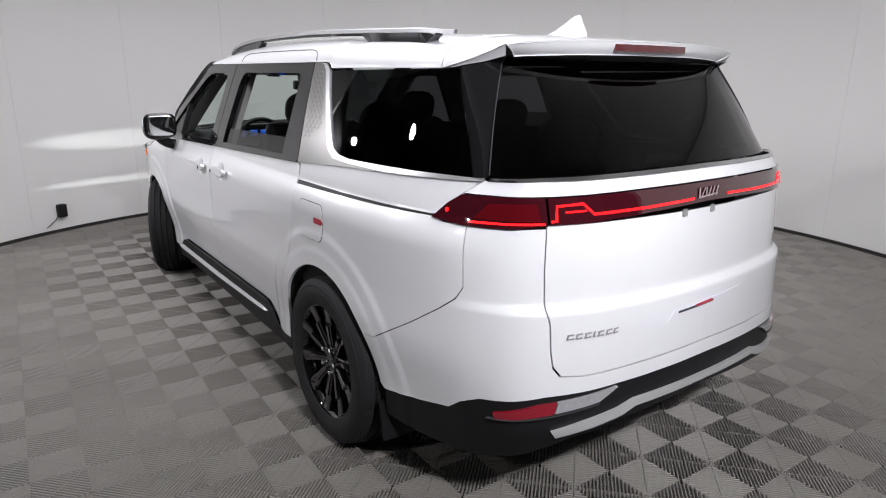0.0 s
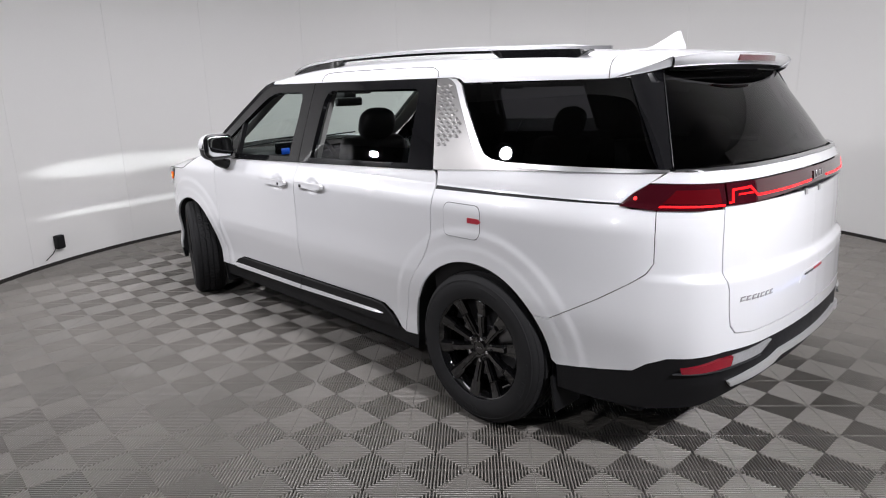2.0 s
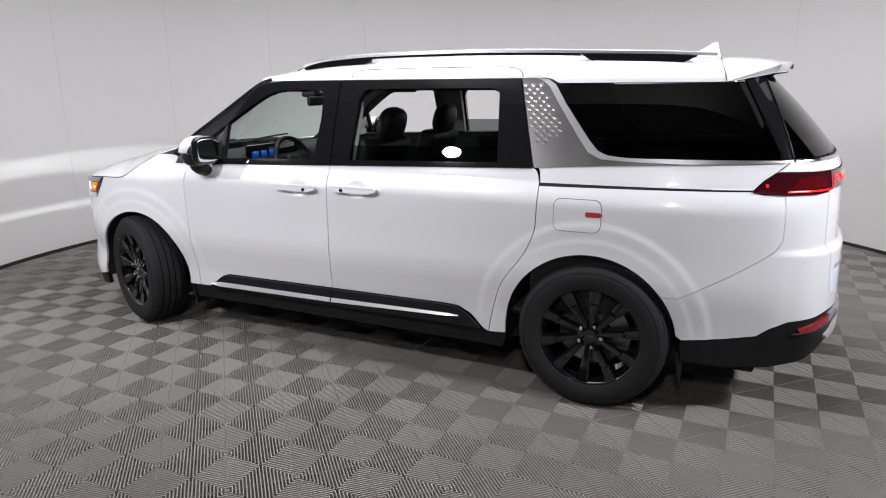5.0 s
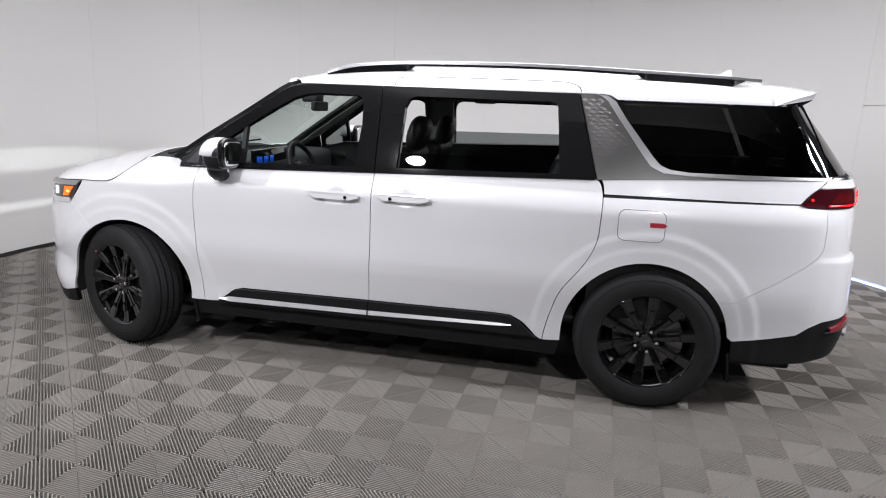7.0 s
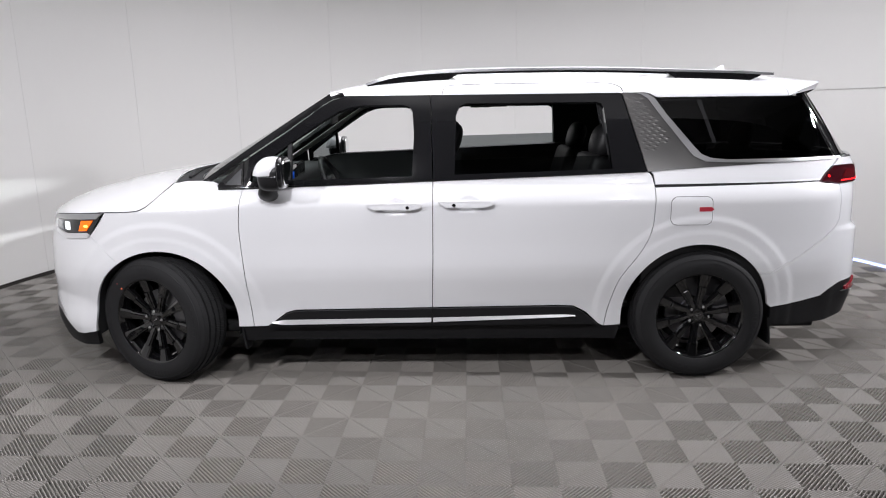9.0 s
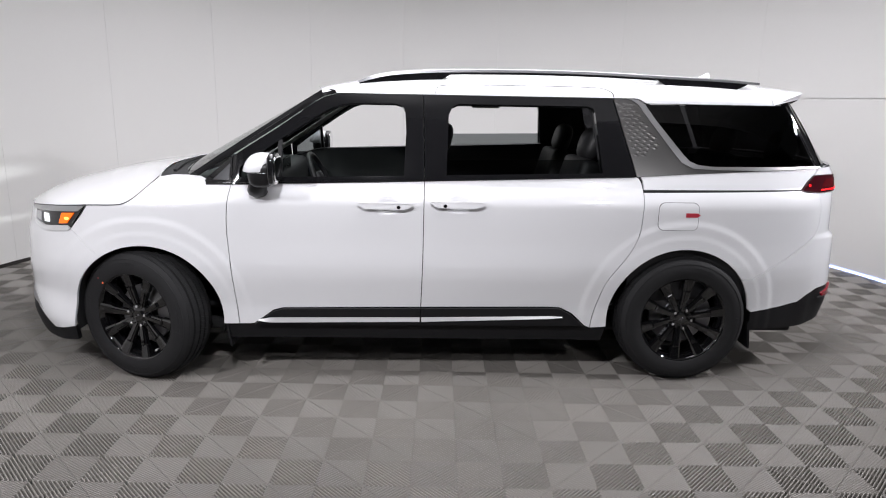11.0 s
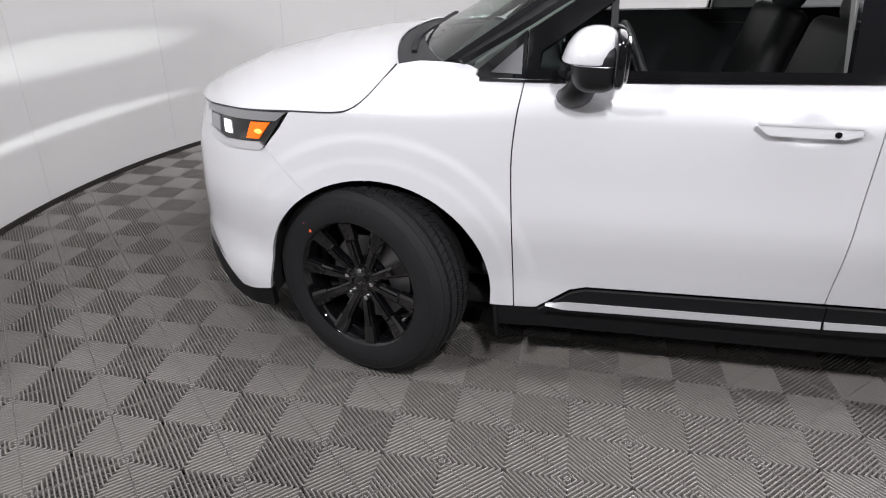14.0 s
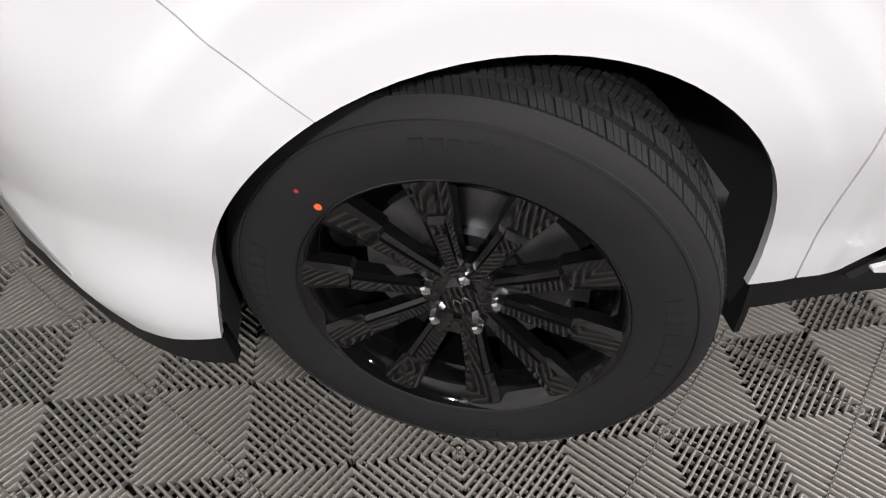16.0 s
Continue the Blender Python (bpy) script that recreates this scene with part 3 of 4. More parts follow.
GATE = [("y", 0, 1.112), ("y", .664, 1.112), ("y", .672, .98), ("y", .676, .845), ("y", .671, .80), ("y", .666, .70), ("y", .659, .655), ("y", .635, .622), ("y", .555, .614), ("y", .3, .62), ("y", 0, .628)]
gate = panel("tailgate", both(GATE), PAINT, van, h=.016)
bump = [("y", 0, .622), ("y", .3, .613), ("y", .56, .610), ("y", .64, .618), ("y", .663, .65), ("y", .670, .70), ("y", .675, .80), ("y", .680, .845), ("y", .676, .98), ("y", .668, 1.100),
        ("x", -.788, 1.100), ("x", -.799, 1.02), ("x", -.801, .90), ("x", -.778, .857), ("x", -.722, .812), ("x", -.602, .732), ("x", -.396, .611)] \
    + [("x", x, z) for x, z in arch(0, 144.2, 172)] + [("x", -.42, .405), ("x", -.60, .425), ("x", -.735, .448), ("x", -.79, .49), ("x", -.86, .522), ("y", .68, .552), ("y", .44, .560), ("y", 0, .572)]
panel("rear_bumper", both(bump), PAINT, van, h=.016)
lowb = [("y", 0, .569), ("y", .44, .557), ("y", .68, .549), ("x", -.86, .519), ("x", -.79, .487), ("x", -.735, .445), ("x", -.60, .422), ("x", -.42, .402), ("x", -.425, .30), ("x", -.60, .285), ("x", -.80, .29), ("y", .73, .325), ("y", .58, .385), ("y", .40, .415), ("y", 0, .445)]
lower = panel("lower_bumper", both(lowb), TRIM_BLACK, van, lift=-.004, thick=.05, h=.02)
skid = [("y", 0, .492), ("y", .345, .487), ("y", .41, .468), ("y", .56, .447), ("y", .660, .425), ("y", .645, .402), ("y", .56, .417), ("y", .40, .440), ("y", .34, .462), ("y", 0, .470)]
panel("skid_plate", both(skid), SKID, van, lift=.012, thick=.024, h=.02)
for R in (False, True):
    panel("bumper_reflector", tail([(.806, .487), (.802, .468), (.655, .492), (.648, .530), (.70, .526)]), RED_REFLECTOR, van, lift=.010, thick=.014, right=R, h=.03)
    panel("reverse_lamp", tail([(.644, .531), (.652, .493), (.50, .512), (.425, .552)]), LAMP_CLEAR, van, lift=.009, thick=.014, right=R, h=.03)
    panel("reflector_rim", tail([(.81, .466), (.645, .489), (.50, .508), (.50, .504), (.645, .484), (.815, .461)]), GREY_TRIM, van, lift=.012, thick=.012, right=R, h=.03)
    # tail lamp on the corner
    lamp = [("x", -.657, 1.112), ("x", -.70, 1.160), ("x", -.745, 1.193), ("y", .77, 1.197), ("y", .668, 1.197), ("y", .664, 1.112), ("y", .75, 1.102), ("x", -.78, 1.101)]
    lo = [(tail_s(a, z) if k == "y" else side_s(a, z), z) for k, a, z in lamp]
    tl = panel("tail_lamp", lo, DARK_RED, van, lift=.010, thick=.02, right=R, h=.02)
    panel("lamp_field", [(side_s(-.80, 1.126), 1.126), (side_s(-.835, 1.175), 1.175), (tail_s(.69, 1.180), 1.180), (tail_s(.682, 1.126), 1.126)], RED_LENS, tl, lift=.0125, thick=.002, right=R, h=.02)
    panel("light_strip", [(side_s(-.79, 1.112), 1.112), (side_s(-.795, 1.119), 1.119), (tail_s(.673, 1.122), 1.122), (tail_s(.672, 1.115), 1.115)], RED_GLOW, tl, lift=.013, thick=.002, right=R, h=.02)
    panel("lamp_spot", [(float(sx(-.725)) + .007 * math.cos(a), 1.142 + .007 * math.sin(a)) for a in np.linspace(0, 6.28, 10, endpoint=False)], RED_GLOW, tl, lift=.013, thick=.002, right=R, h=.02)
    # thin light line on the tailgate bar
    T = .0042
    path = [(.655, 1.126), (.640, 1.126), (.636, 1.172), (.555, 1.177), (.520, 1.143), (.30, 1.146), (.075, 1.153)]
    up, dn = [], []
    for i, (y, z) in enumerate(path):
        a, b = np.array(path[max(0, i - 1)]), np.array(path[min(len(path) - 1, i + 1)])
        d = (b - a) / np.linalg.norm(b - a)
        n = np.array([-d[1], d[0]]) * T
        up.append((y + n[0], z + n[1]))
        dn.append((y - n[0], z - n[1]))
    panel("light_line", tail(up + dn[::-1]), RED_GLOW, van, lift=.013, thick=.002, right=R, h=.02)
    panel("light_line", tail([(.612, 1.150), (.545, 1.152), (.545, 1.158), (.612, 1.156)]), RED_GLOW, van, lift=.013, thick=.002, right=R, h=.02)
bar_out = [("y", 0, 1.205), ("y", .3, 1.203), ("y", .660, 1.197), ("y", .657, 1.115), ("y", .5, 1.118), ("y", .25, 1.130), ("y", 0, 1.138)]
panel("light_bar", both(bar_out), DARK_RED, van, lift=.010, thick=.018)
panel("window_sill_strip", both([("y", 0, 1.247), ("y", .66, 1.240), ("x", -.812, 1.240), ("x", -.803, 1.240), ("x", -.771, 1.214), ("x", -.750, 1.198), ("y", .66, 1.200), ("y", .3, 1.207), ("y", 0, 1.209)]), PAINT, van, lift=.004)
panel("chrome_strip", both([("y", 0, 1.263), ("y", .66, 1.254), ("x", -.82, 1.248), ("x", -.81, 1.238), ("y", .66, 1.243), ("y", 0, 1.250)]), CHROME, van, lift=.008)


def glass_edge(u):
    """The side edge of the rear window from bottom to top."""
    k = u[..., None]
    return np.array([-.808, .772, 1.250]) * (1 - k) + np.array([-.662, .606, 1.606]) * k + np.array([-.006, .012, 0]) * np.sin(np.pi * k)


def rear_glass(u, v, lift=0.0):
    w = v * 2 - 1
    e = glass_edge(u)
    base = skin(TAIL, 1.264, .003)
    cx, cz = base[0] + (-.712 - base[0]) * u - .012 * np.sin(np.pi * u), 1.264 + (1.612 - 1.264) * u
    a = np.abs(w)
    return np.stack([cx + (e[..., 0] - cx) * (.55 * a ** 2 + .45 * a ** 5) - lift, e[..., 1] * w - .03 * np.clip(-w, 0, 1) ** 2, cz + (e[..., 2] - cz) * w * w], -1)


patch("rear_window", rear_glass, 24, 50, PRIVACY, van, thick=.004, flip=True)
for m in (1, -1):
    def corner(u, v, m=m):
        side = np.array([skin(side_s(x, z), z, .004) for x, z in ((-.767, 1.244), (-.729, 1.315), (-.693, 1.385), (-.652, 1.46), (-.614, 1.533), (-.586, 1.588))])
        t = np.linspace(0, 1, len(side))
        a = np.stack([np.interp(u, t, side[:, k]) for k in range(3)], -1)
        d = rear_glass(u, np.full_like(u, .999))
        gap = np.linalg.norm(d - a, axis=-1, keepdims=True) * .38
        b = a + gap * np.array([-.93, -.30, .12])
        c = d + gap * np.array([.62, .78, -.05])
        q = v[..., None]
        p = a * (1 - q) ** 3 + 3 * b * q * (1 - q) ** 2 + 3 * c * q * q * (1 - q) + d * q ** 3
        return p * np.array([1, m, 1]) - np.array([0, .03 if m < 0 else 0, 0])
    patch("corner_pillar", corner, 16, 14, GLOSS_BLACK, van, thick=.004, flip=m < 0)
    edge = np.array([rear_glass(np.array(u), np.array(.999 if m > 0 else .001), .002) for u in np.linspace(.02, .97, 16)])
    part("glass_gasket", sweep(edge, [(.0025 * math.cos(a), .0025 * math.sin(a)) for a in np.linspace(0, 2 * math.pi, 6, endpoint=False)]), GREY_TRIM, van)
# number plate recess, emblem and badge as plain shapes
emblem = panel("emblem", tail([(.052, 1.151), (.050, 1.156), (-.064, 1.163), (-.064, 1.158)]), CHROME, van, lift=.0140, thick=.003, h=.03)
for y0, y1 in ((.050, .046), (.040, .014), (.012, .006), (.000, -.020), (-.022, -.042), (-.046, -.064)):
    panel("stroke", tail([(y0, 1.153), (y1, 1.186), (y1 - .007, 1.187), (y0 - .007, 1.154)]), CHROME, emblem, lift=.0145, thick=.004, h=.03)
for y, w in ((.622, .024), (.592, .022), (.562, .024), (.532, .010), (.514, .024), (.482, .024), (.452, .020)):
    panel("badge", tail([(y, .743), (y, .747), (y - w, .749), (y - w, .745)]), SILVER, van, lift=.003, thick=.003, h=.03)
    panel("badge", tail([(y - .003, .757), (y - .003, .761), (y - w, .763), (y - w, .759)]), SILVER, van, lift=.003, thick=.003, h=.03)
    panel("badge", tail([(y, .747), (y - .003, .757), (y - .008, .757), (y - .005, .747)]), SILVER, van, lift=.003, thick=.003, h=.03)
panel("handle_recess", tail([(.20, .735), (.17, .778), (-.24, .790), (-.235, .742)]), PAINT, van, lift=.0022, thick=.0022, h=.03)
panel("grip_slot", tail([(.15, .760), (.15, .768), (-.05, .776), (-.05, .768)]), GREY_TRIM, van, lift=.0045, thick=.004, h=.03)
panel("red_tag", tail([(.055, .767), (.055, .775), (-.04, .780), (-.04, .771)]), RED_STICKER, van, lift=.006, thick=.003, h=.03)
for y in (.125, -.035):
    panel("plate_lamp", tail([(y, 1.095), (y, 1.120), (y - .022, 1.121), (y - .022, 1.096)]), SILVER, van, lift=.006, thick=.006, h=.03)

# ---- roof ----
ROOF_Z = spline([(2.15, 1.622), (1.9, 1.682), (1.6, 1.722), (1.2, 1.740), (.5, 1.740), (-.2, 1.720), (-.55, 1.698), (-.85, 1.672)], 10)


def roof_height(x):
    return np.interp(x, ROOF_Z[::-1, 0], ROOF_Z[::-1, 1])


def roof_sheet(x0, x1, lift=0.0):
    def f(u, v):
        w = v * 2 - 1
        x = x0 + (x1 - x0) * u
        x = x - .045 * np.abs(w) ** 8 * step(-.1, -.497, x)
        ztop = 1.609 - .0265 * step(.30, .245, x)
        e = skin(sx(x), ztop, lift)
        bow = .098 * step(1.6, 2.1, x)
        z = e[..., 2] + (roof_height(x) + lift - e[..., 2]) * np.maximum(1 - np.abs(w) ** 6, 0) ** .6
        return np.stack([e[..., 0] + bow * (1 - w * w), e[..., 1] * w, z], -1)
    return f


def dense(f):
    """Crowd the mesh lines towards the two edges."""
    return lambda u, v: f(u, .5 - .5 * np.cos(np.pi * v) * (1 - .0 * v))


patch("roof", dense(roof_sheet(2.068, -.497)), 70, 60, PAINT, van, thick=.004, flip=False)
patch("headliner", roof_sheet(2.05, -.60, -.035), 20, 16, LINING, van, thick=.002, flip=True)


roof_end = roof_sheet(2.085, -.502)


def spoiler_tip(v):
    w = v * 2 - 1
    return np.stack([-.800 + .080 * np.abs(w) ** 2.2, .640 * w, 1.676 - .020 * np.abs(w) ** 3], -1)


def spoiler(u, v):
    """The roof's run-out, blended from the rounded roof end to the flat trailing edge."""
    a, b = roof_end(np.ones_like(u), v), spoiler_tip(v)
    g = u[..., None]
    p = a + (b - a) * g
    w = np.abs(v * 2 - 1)
    p[..., 2] += .010 * np.sin(np.pi * u) * (1 - w ** 4)
    p[..., 1] *= 1 - .025 * np.sin(np.pi * u) * w ** 4
    return p


def face_foot(v):
    w = np.abs(v * 2 - 1)
    return spoiler_tip(v) + np.stack([.018 + .01 * w ** 2, -.06 * (v * 2 - 1) * w ** 3, -.044 + .010 * w ** 4], -1)


def glass_top(v):
    w = v * 2 - 1
    return np.stack([-.705 + .075 * np.abs(w) ** 2.4, .600 * w, 1.603 - .004 * w * w], -1)


spo = patch("spoiler", dense(spoiler), 24, 60, PAINT, van, thick=.004)
patch("spoiler_face", lambda u, v: spoiler_tip(v) + (face_foot(v) - spoiler_tip(v)) * u[..., None] - np.stack([.006 * np.sin(np.pi * u), 0 * u, 0 * u], -1), 6, 40, PAINT, spo, thick=.004)
patch("spoiler_underside", lambda u, v: face_foot(v) + (glass_top(v) - face_foot(v)) * u[..., None] + np.stack([0 * u, 0 * u, .010 * np.sin(np.pi * u)], -1), 8, 30, LINER, spo, thick=.004)
v, f = sweep([(-.801 + .36 * y * y, y, 1.655) for y in np.linspace(-.20, .20, 16)], [(-.010, -.012), (.010, -.012), (.010, .012), (-.010, .012)])
shade(part("high_brake_lamp", (v, f), RED_LENS, spo))
for m in (1, -1):
    patch("spoiler_side", lambda u, v, m=m: (spoiler(u, np.full_like(u, .9998)) + np.stack([.012 * u * v, -.012 * v, -.034 * u ** .8 * v], -1)) * np.array([1, m, 1]), 12, 4, PAINT, spo, thick=.003, flip=m < 0)
# dark corner between the spoiler's side edge and the glass
for m in (1, -1):
    def flank(u, v, m=m):
        a = spoiler(u, np.full_like(u, .9995)) + np.stack([.012 * u, -.014 + 0 * u, -.033 * u ** .8], -1)
        b0, b1 = roof_end(np.array(1.0), np.array(.9995)) - [0, .004, .010], np.array([-.655, .600, 1.585])
        b = b0 + (b1 - b0) * u[..., None]
        return (a + (b - a) * v[..., None] - np.array([0, .003, .002])) * np.array([1, m, 1])
    patch("spoiler_flank", flank, 12, 5, GLOSS_BLACK, spo, thick=.004, flip=m < 0)

# shut line of the roof side
sheet = roof_sheet(2.085, -.497, .0015)
for m in (0, 1):
    pts = [(1.440, .999), (1.437, .985), (1.425, .968), (1.40, .958), (1.30, .953), (.95, .952), (.62, .953), (.52, .957), (.475, .968), (.445, .985), (.435, .999)]
    pts = spline(pts, 5)
    line = [sheet(np.array((x - 2.085) / (-.497 - 2.085)), np.array(.5 + .5 * w * (1 if m else -1))) for x, w in pts]
    part("roof_shut_line", sweep(line, [(-.0016, -.004), (-.0016, .0007), (.0016, .0007), (.0016, -.004)]), GREY_TRIM, van)

# roof rails: a slim bright bar on dark feet
for m in (1, -1):
    line = spline([(1.875, .668 * m, 1.672), (1.78, .664 * m, 1.700), (1.65, .660 * m, 1.722), (1.36, .655 * m, 1.740), (.9, .652 * m, 1.746), (.5, .650 * m, 1.742), (.1, .648 * m, 1.728), (-.22, .645 * m, 1.716), (-.455, .643 * m, 1.704)], 6)
    rail = part("roof_rail", sweep(line, lambda u: [(-.021 * k, -.006), (-.018 * k, .008), (-.008, .0135 * k), (.008, .0135 * k), (.018 * k, .008), (.021 * k, -.006)] if (k := min(1, .35 + 6 * min(u, 1 - u))) else 0), RAIL, van)
    shade(rail)
    for x0, x1 in ((1.87, 1.34), (.17, -.37)):
        xs = np.linspace(x0, x1, 12)
        top = np.interp(xs, line[::-1, 0], line[::-1, 2]) - .005
        v, f = [], []
        for i, (x, z) in enumerate(zip(xs, top)):
            base = z - .055 * min(1, .12 + 5 * min(i, 11 - i) / 11)
            v += [(x, m * .636, base), (x, m * .638, z), (x, m * .670, z), (x, m * .674, base)]
        for i in range(11):
            for j in range(4):
                f.append((4 * i + j, 4 * i + (j + 1) % 4, 4 * i + 4 + (j + 1) % 4, 4 * i + 4 + j))
        f += [(3, 2, 1, 0), (44, 45, 46, 47)]
        part("rail_foot", (v, f), GLOSS_BLACK, rail)
    part("rail_gasket", sweep(line[6:-4] - [0, 0, .012], [(-.012, -.006), (-.012, .006), (.012, .006), (.012, -.006)]), GLOSS_BLACK, rail)

# shark fin aerial
bm = bmesh.new()
prof = [(-.235, 1.712, .030), (-.31, 1.735, .022), (-.365, 1.765, .013), (-.410, 1.792, .007), (-.430, 1.794, .007), (-.436, 1.765, .016), (-.448, 1.730, .028), (-.452, 1.70, .032)]
lv = [bm.verts.new((x, w, z)) for x, z, w in prof]
rv = [bm.verts.new((x, -w, z)) for x, z, w in prof]
lb = [bm.verts.new((x, .036, 1.69)) for x in (-.22, -.457)]
rb = [bm.verts.new((x, -.036, 1.69)) for x in (-.22, -.457)]
bm.faces.new([lb[0]] + lv + [lb[1]])
bm.faces.new(([rb[0]] + rv + [rb[1]])[::-1])
for i in range(7):
    bm.faces.new((lv[i], rv[i], rv[i + 1], lv[i + 1]))
bm.faces.new((lb[0], rb[0], rv[0], lv[0]))
bm.faces.new((lb[1], lv[7], rv[7], rb[1]))
bmesh.ops.triangulate(bm, faces=[f for f in bm.faces if len(f.verts) > 4])
bmesh.ops.recalc_face_normals(bm, faces=bm.faces)
shade(part("roof_aerial", bm, PAINT, van), 60)

# ---- windscreen, scuttle and bonnet ----
def screen(u, v):
    w = v * 2 - 1
    bx, bz = 3.00 - .20 * w * w, 1.160 - .035 * w * w
    tx, tz = 2.165 - .09 * w * w, 1.622 - .018 * w ** 4
    y = w * (.80 + (.685 - .80) * u)
    k = .004 * np.sin(np.pi * u)
    return np.stack([bx + (tx - bx) * u + k * .4, y, bz + (tz - bz) * u + k], -1)


patch("windscreen", screen, 14, 24, SCREEN_GLASS, van, thick=.004, flip=True)
for R in (False, True):
    m = -1 if R else 1
    outer = [(2.745, 1.148), (2.545, 1.270), (2.30, 1.426), (2.10, 1.566), (2.055, 1.590), (1.99, 1.607)]

    def a_post(u, v, m=m):
        o = np.array([skin(sx(x), z, .006) for x, z in outer])
        t = np.linspace(0, 1, len(o))
        e = np.stack([np.interp(u, t, o[:, k]) for k in range(3)], -1)
        i = screen(u, np.full_like(u, .985))
        p = e + (i - e) * v[..., None]
        p = p + np.array([0, .3, 1]) * (.006 * np.sin(np.pi * v))[..., None]
        return p * np.array([1, m, 1])
    patch("windscreen_pillar", a_post, 20, 8, PILLAR_BLACK, van, thick=.02, flip=not R)
    patch("pillar_lining", lambda u, v, m=m: a_post(u * .97, .1 + .8 * v) - np.array([.01, .052 * m, .042]), 16, 6, LINING, van, thick=.003, flip=R)

EDGE = spline([(2.980, 1.135), (3.008, 1.100), (3.055, 1.046), (3.105, 1.012), (3.165, .999), (3.33, .994), (3.55, .980), (3.70, .962)], 8)


def bonnet(u, v, dz=0.0):
    w = v * 2 - 1
    t = np.linspace(0, 1, len(EDGE))
    ex, ez = np.interp(u, t, EDGE[:, 0]), np.interp(u, t, EDGE[:, 1])
    e = skin(sx(ex), ez)
    xc = 3.07 + .91 * u ** 1.05
    zc = np.interp(xc, [2.95, 3.29, 3.45, 3.72, 3.85, 3.95, 3.985], [1.188, 1.152, 1.126, 1.060, 1.010, .960, .935])
    a = np.abs(w)
    return np.stack([e[..., 0] + (xc - e[..., 0]) * (1 - a ** 2.2), e[..., 1] * w * .9955, e[..., 2] + (zc - e[..., 2]) * (1 - a ** 3.2) + dz], -1)


patch("bonnet", bonnet, 50, 50, PAINT, van, thick=.005)


for m in (1, -1):
    line = np.array([skin(side_s(x, z), z, .0012) for x, z in EDGE]) * [1, m, 1]
    part("bonnet_shut_line", sweep(line, [(-.0016, -.004), (-.0016, .0012), (.0016, .0012), (.0016, -.004)]), GREY_TRIM, van)


def scuttle(u, v):
    w = v * 2 - 1
    a = bonnet(np.zeros_like(u), v, -.012)
    b = screen(np.zeros_like(u), v)
    return a + (b - a) * (1.1 * u)[..., None]


patch("scuttle", scuttle, 6, 20, LINER, van, thick=.01, flip=True)

for y0, y1 in ((.62, .05), (-.05, -.60)):
    line = spline([(2.955, y0, 1.150), (2.985, (y0 + y1) / 2, 1.172), (2.965, y1, 1.185)], 8)
    part("wiper_arm", sweep(line, [(-.009, -.005), (-.009, .005), (.009, .005), (.009, -.005)]), TRIM_BLACK, van)
# ---- nose ----
nose = [(0, .30), (0, .932), (float(sfy(.5)), .940), (float(sfy(.78)), .952), (side_s(3.70, .961), .961), (side_s(3.69, .862), .862), (side_s(3.60, .833), .833), (side_s(3.425, .8565), .8565), (side_s(3.3655, .7925), .7925)] \
    + on_side(arch(1, 56.42, 14) + [(3.452, .42), (3.462, .36)]) + [(side_s(x, z), z) for x, z in ((3.472, .290), (3.55, .272), (3.615, .266), (3.68, .315), (3.745, .362), (3.79, .43))] + [(float(sfy(.55)), .47), (0, .47)]
for R in (False, True):
    panel("front_bumper", nose[1:], PAINT, van, right=R, h=HA(R))
    panel("bumper_valance", [(0.0, .467), (float(sfy(.55)), .467)] + [(side_s(x, z), z) for x, z in ((3.788, .427), (3.743, .359), (3.678, .312), (3.614, .263), (3.55, .269), (3.469, .287), (3.467, .205), (3.58, .195), (3.70, .197), (3.80, .235))] + [(float(sfy(.5)), .29), (0, .29)], TRIM_BLACK, van, lift=-.002, thick=.03, right=R)
    panel("bumper_insert", [(side_s(x, z), z) for x, z in ((3.742, .372), (3.70, .352), (3.79, .445), (3.825, .46), (3.82, .40))], SILVER, van, lift=.003, thick=.006, right=R, h=.02)
    # headlamp: dark housing, bright upper lid, amber lamp, lit projector and lower strip
    hl = panel("headlamp", on_side([(3.33, .988), (3.425, .862), (3.60, .838), (3.69, .866), (3.70, .960), (3.55, .976)]), GLOSS_BLACK, van, lift=.001, right=R, h=.02)
    panel("lamp_lid", on_side([(3.325, .9885), (3.365, .958), (3.55, .949), (3.70, .940), (3.70, .9605), (3.55, .978)]), SILVER, hl, lift=.012, thick=.014, right=R, h=.02)
    panel("amber_lamp", on_side([(3.390, .948), (3.440, .888), (3.492, .884), (3.465, .944)]), AMBER, hl, lift=.008, thick=.01, right=R, h=.02)
    panel("amber_bulb", on_side([(3.437 + .014 * math.cos(t), .915 + .008 * math.sin(t)) for t in np.linspace(0, 2 * math.pi, 12, endpoint=False)]), AMBER_BULB, hl, lift=.0095, thick=.003, right=R, h=.02)
    panel("lower_strip", on_side([(3.425, .862), (3.44, .876), (3.60, .864), (3.695, .890), (3.695, .862), (3.60, .835), (3.44, .848)]), BRIGHT, hl, lift=.008, thick=.01, right=R, h=.02)
    panel("projector", on_side([(3.565, .886), (3.60, .886), (3.603, .930), (3.568, .930)]), HEAD_GLOW, hl, lift=.006, thick=.02, right=R, h=.02)
    panel("inner_lens", on_side([(3.632, .880), (3.688, .890), (3.690, .932), (3.632, .935)]), LAMP_CLEAR, hl, lift=.006, thick=.02, right=R, h=.02)

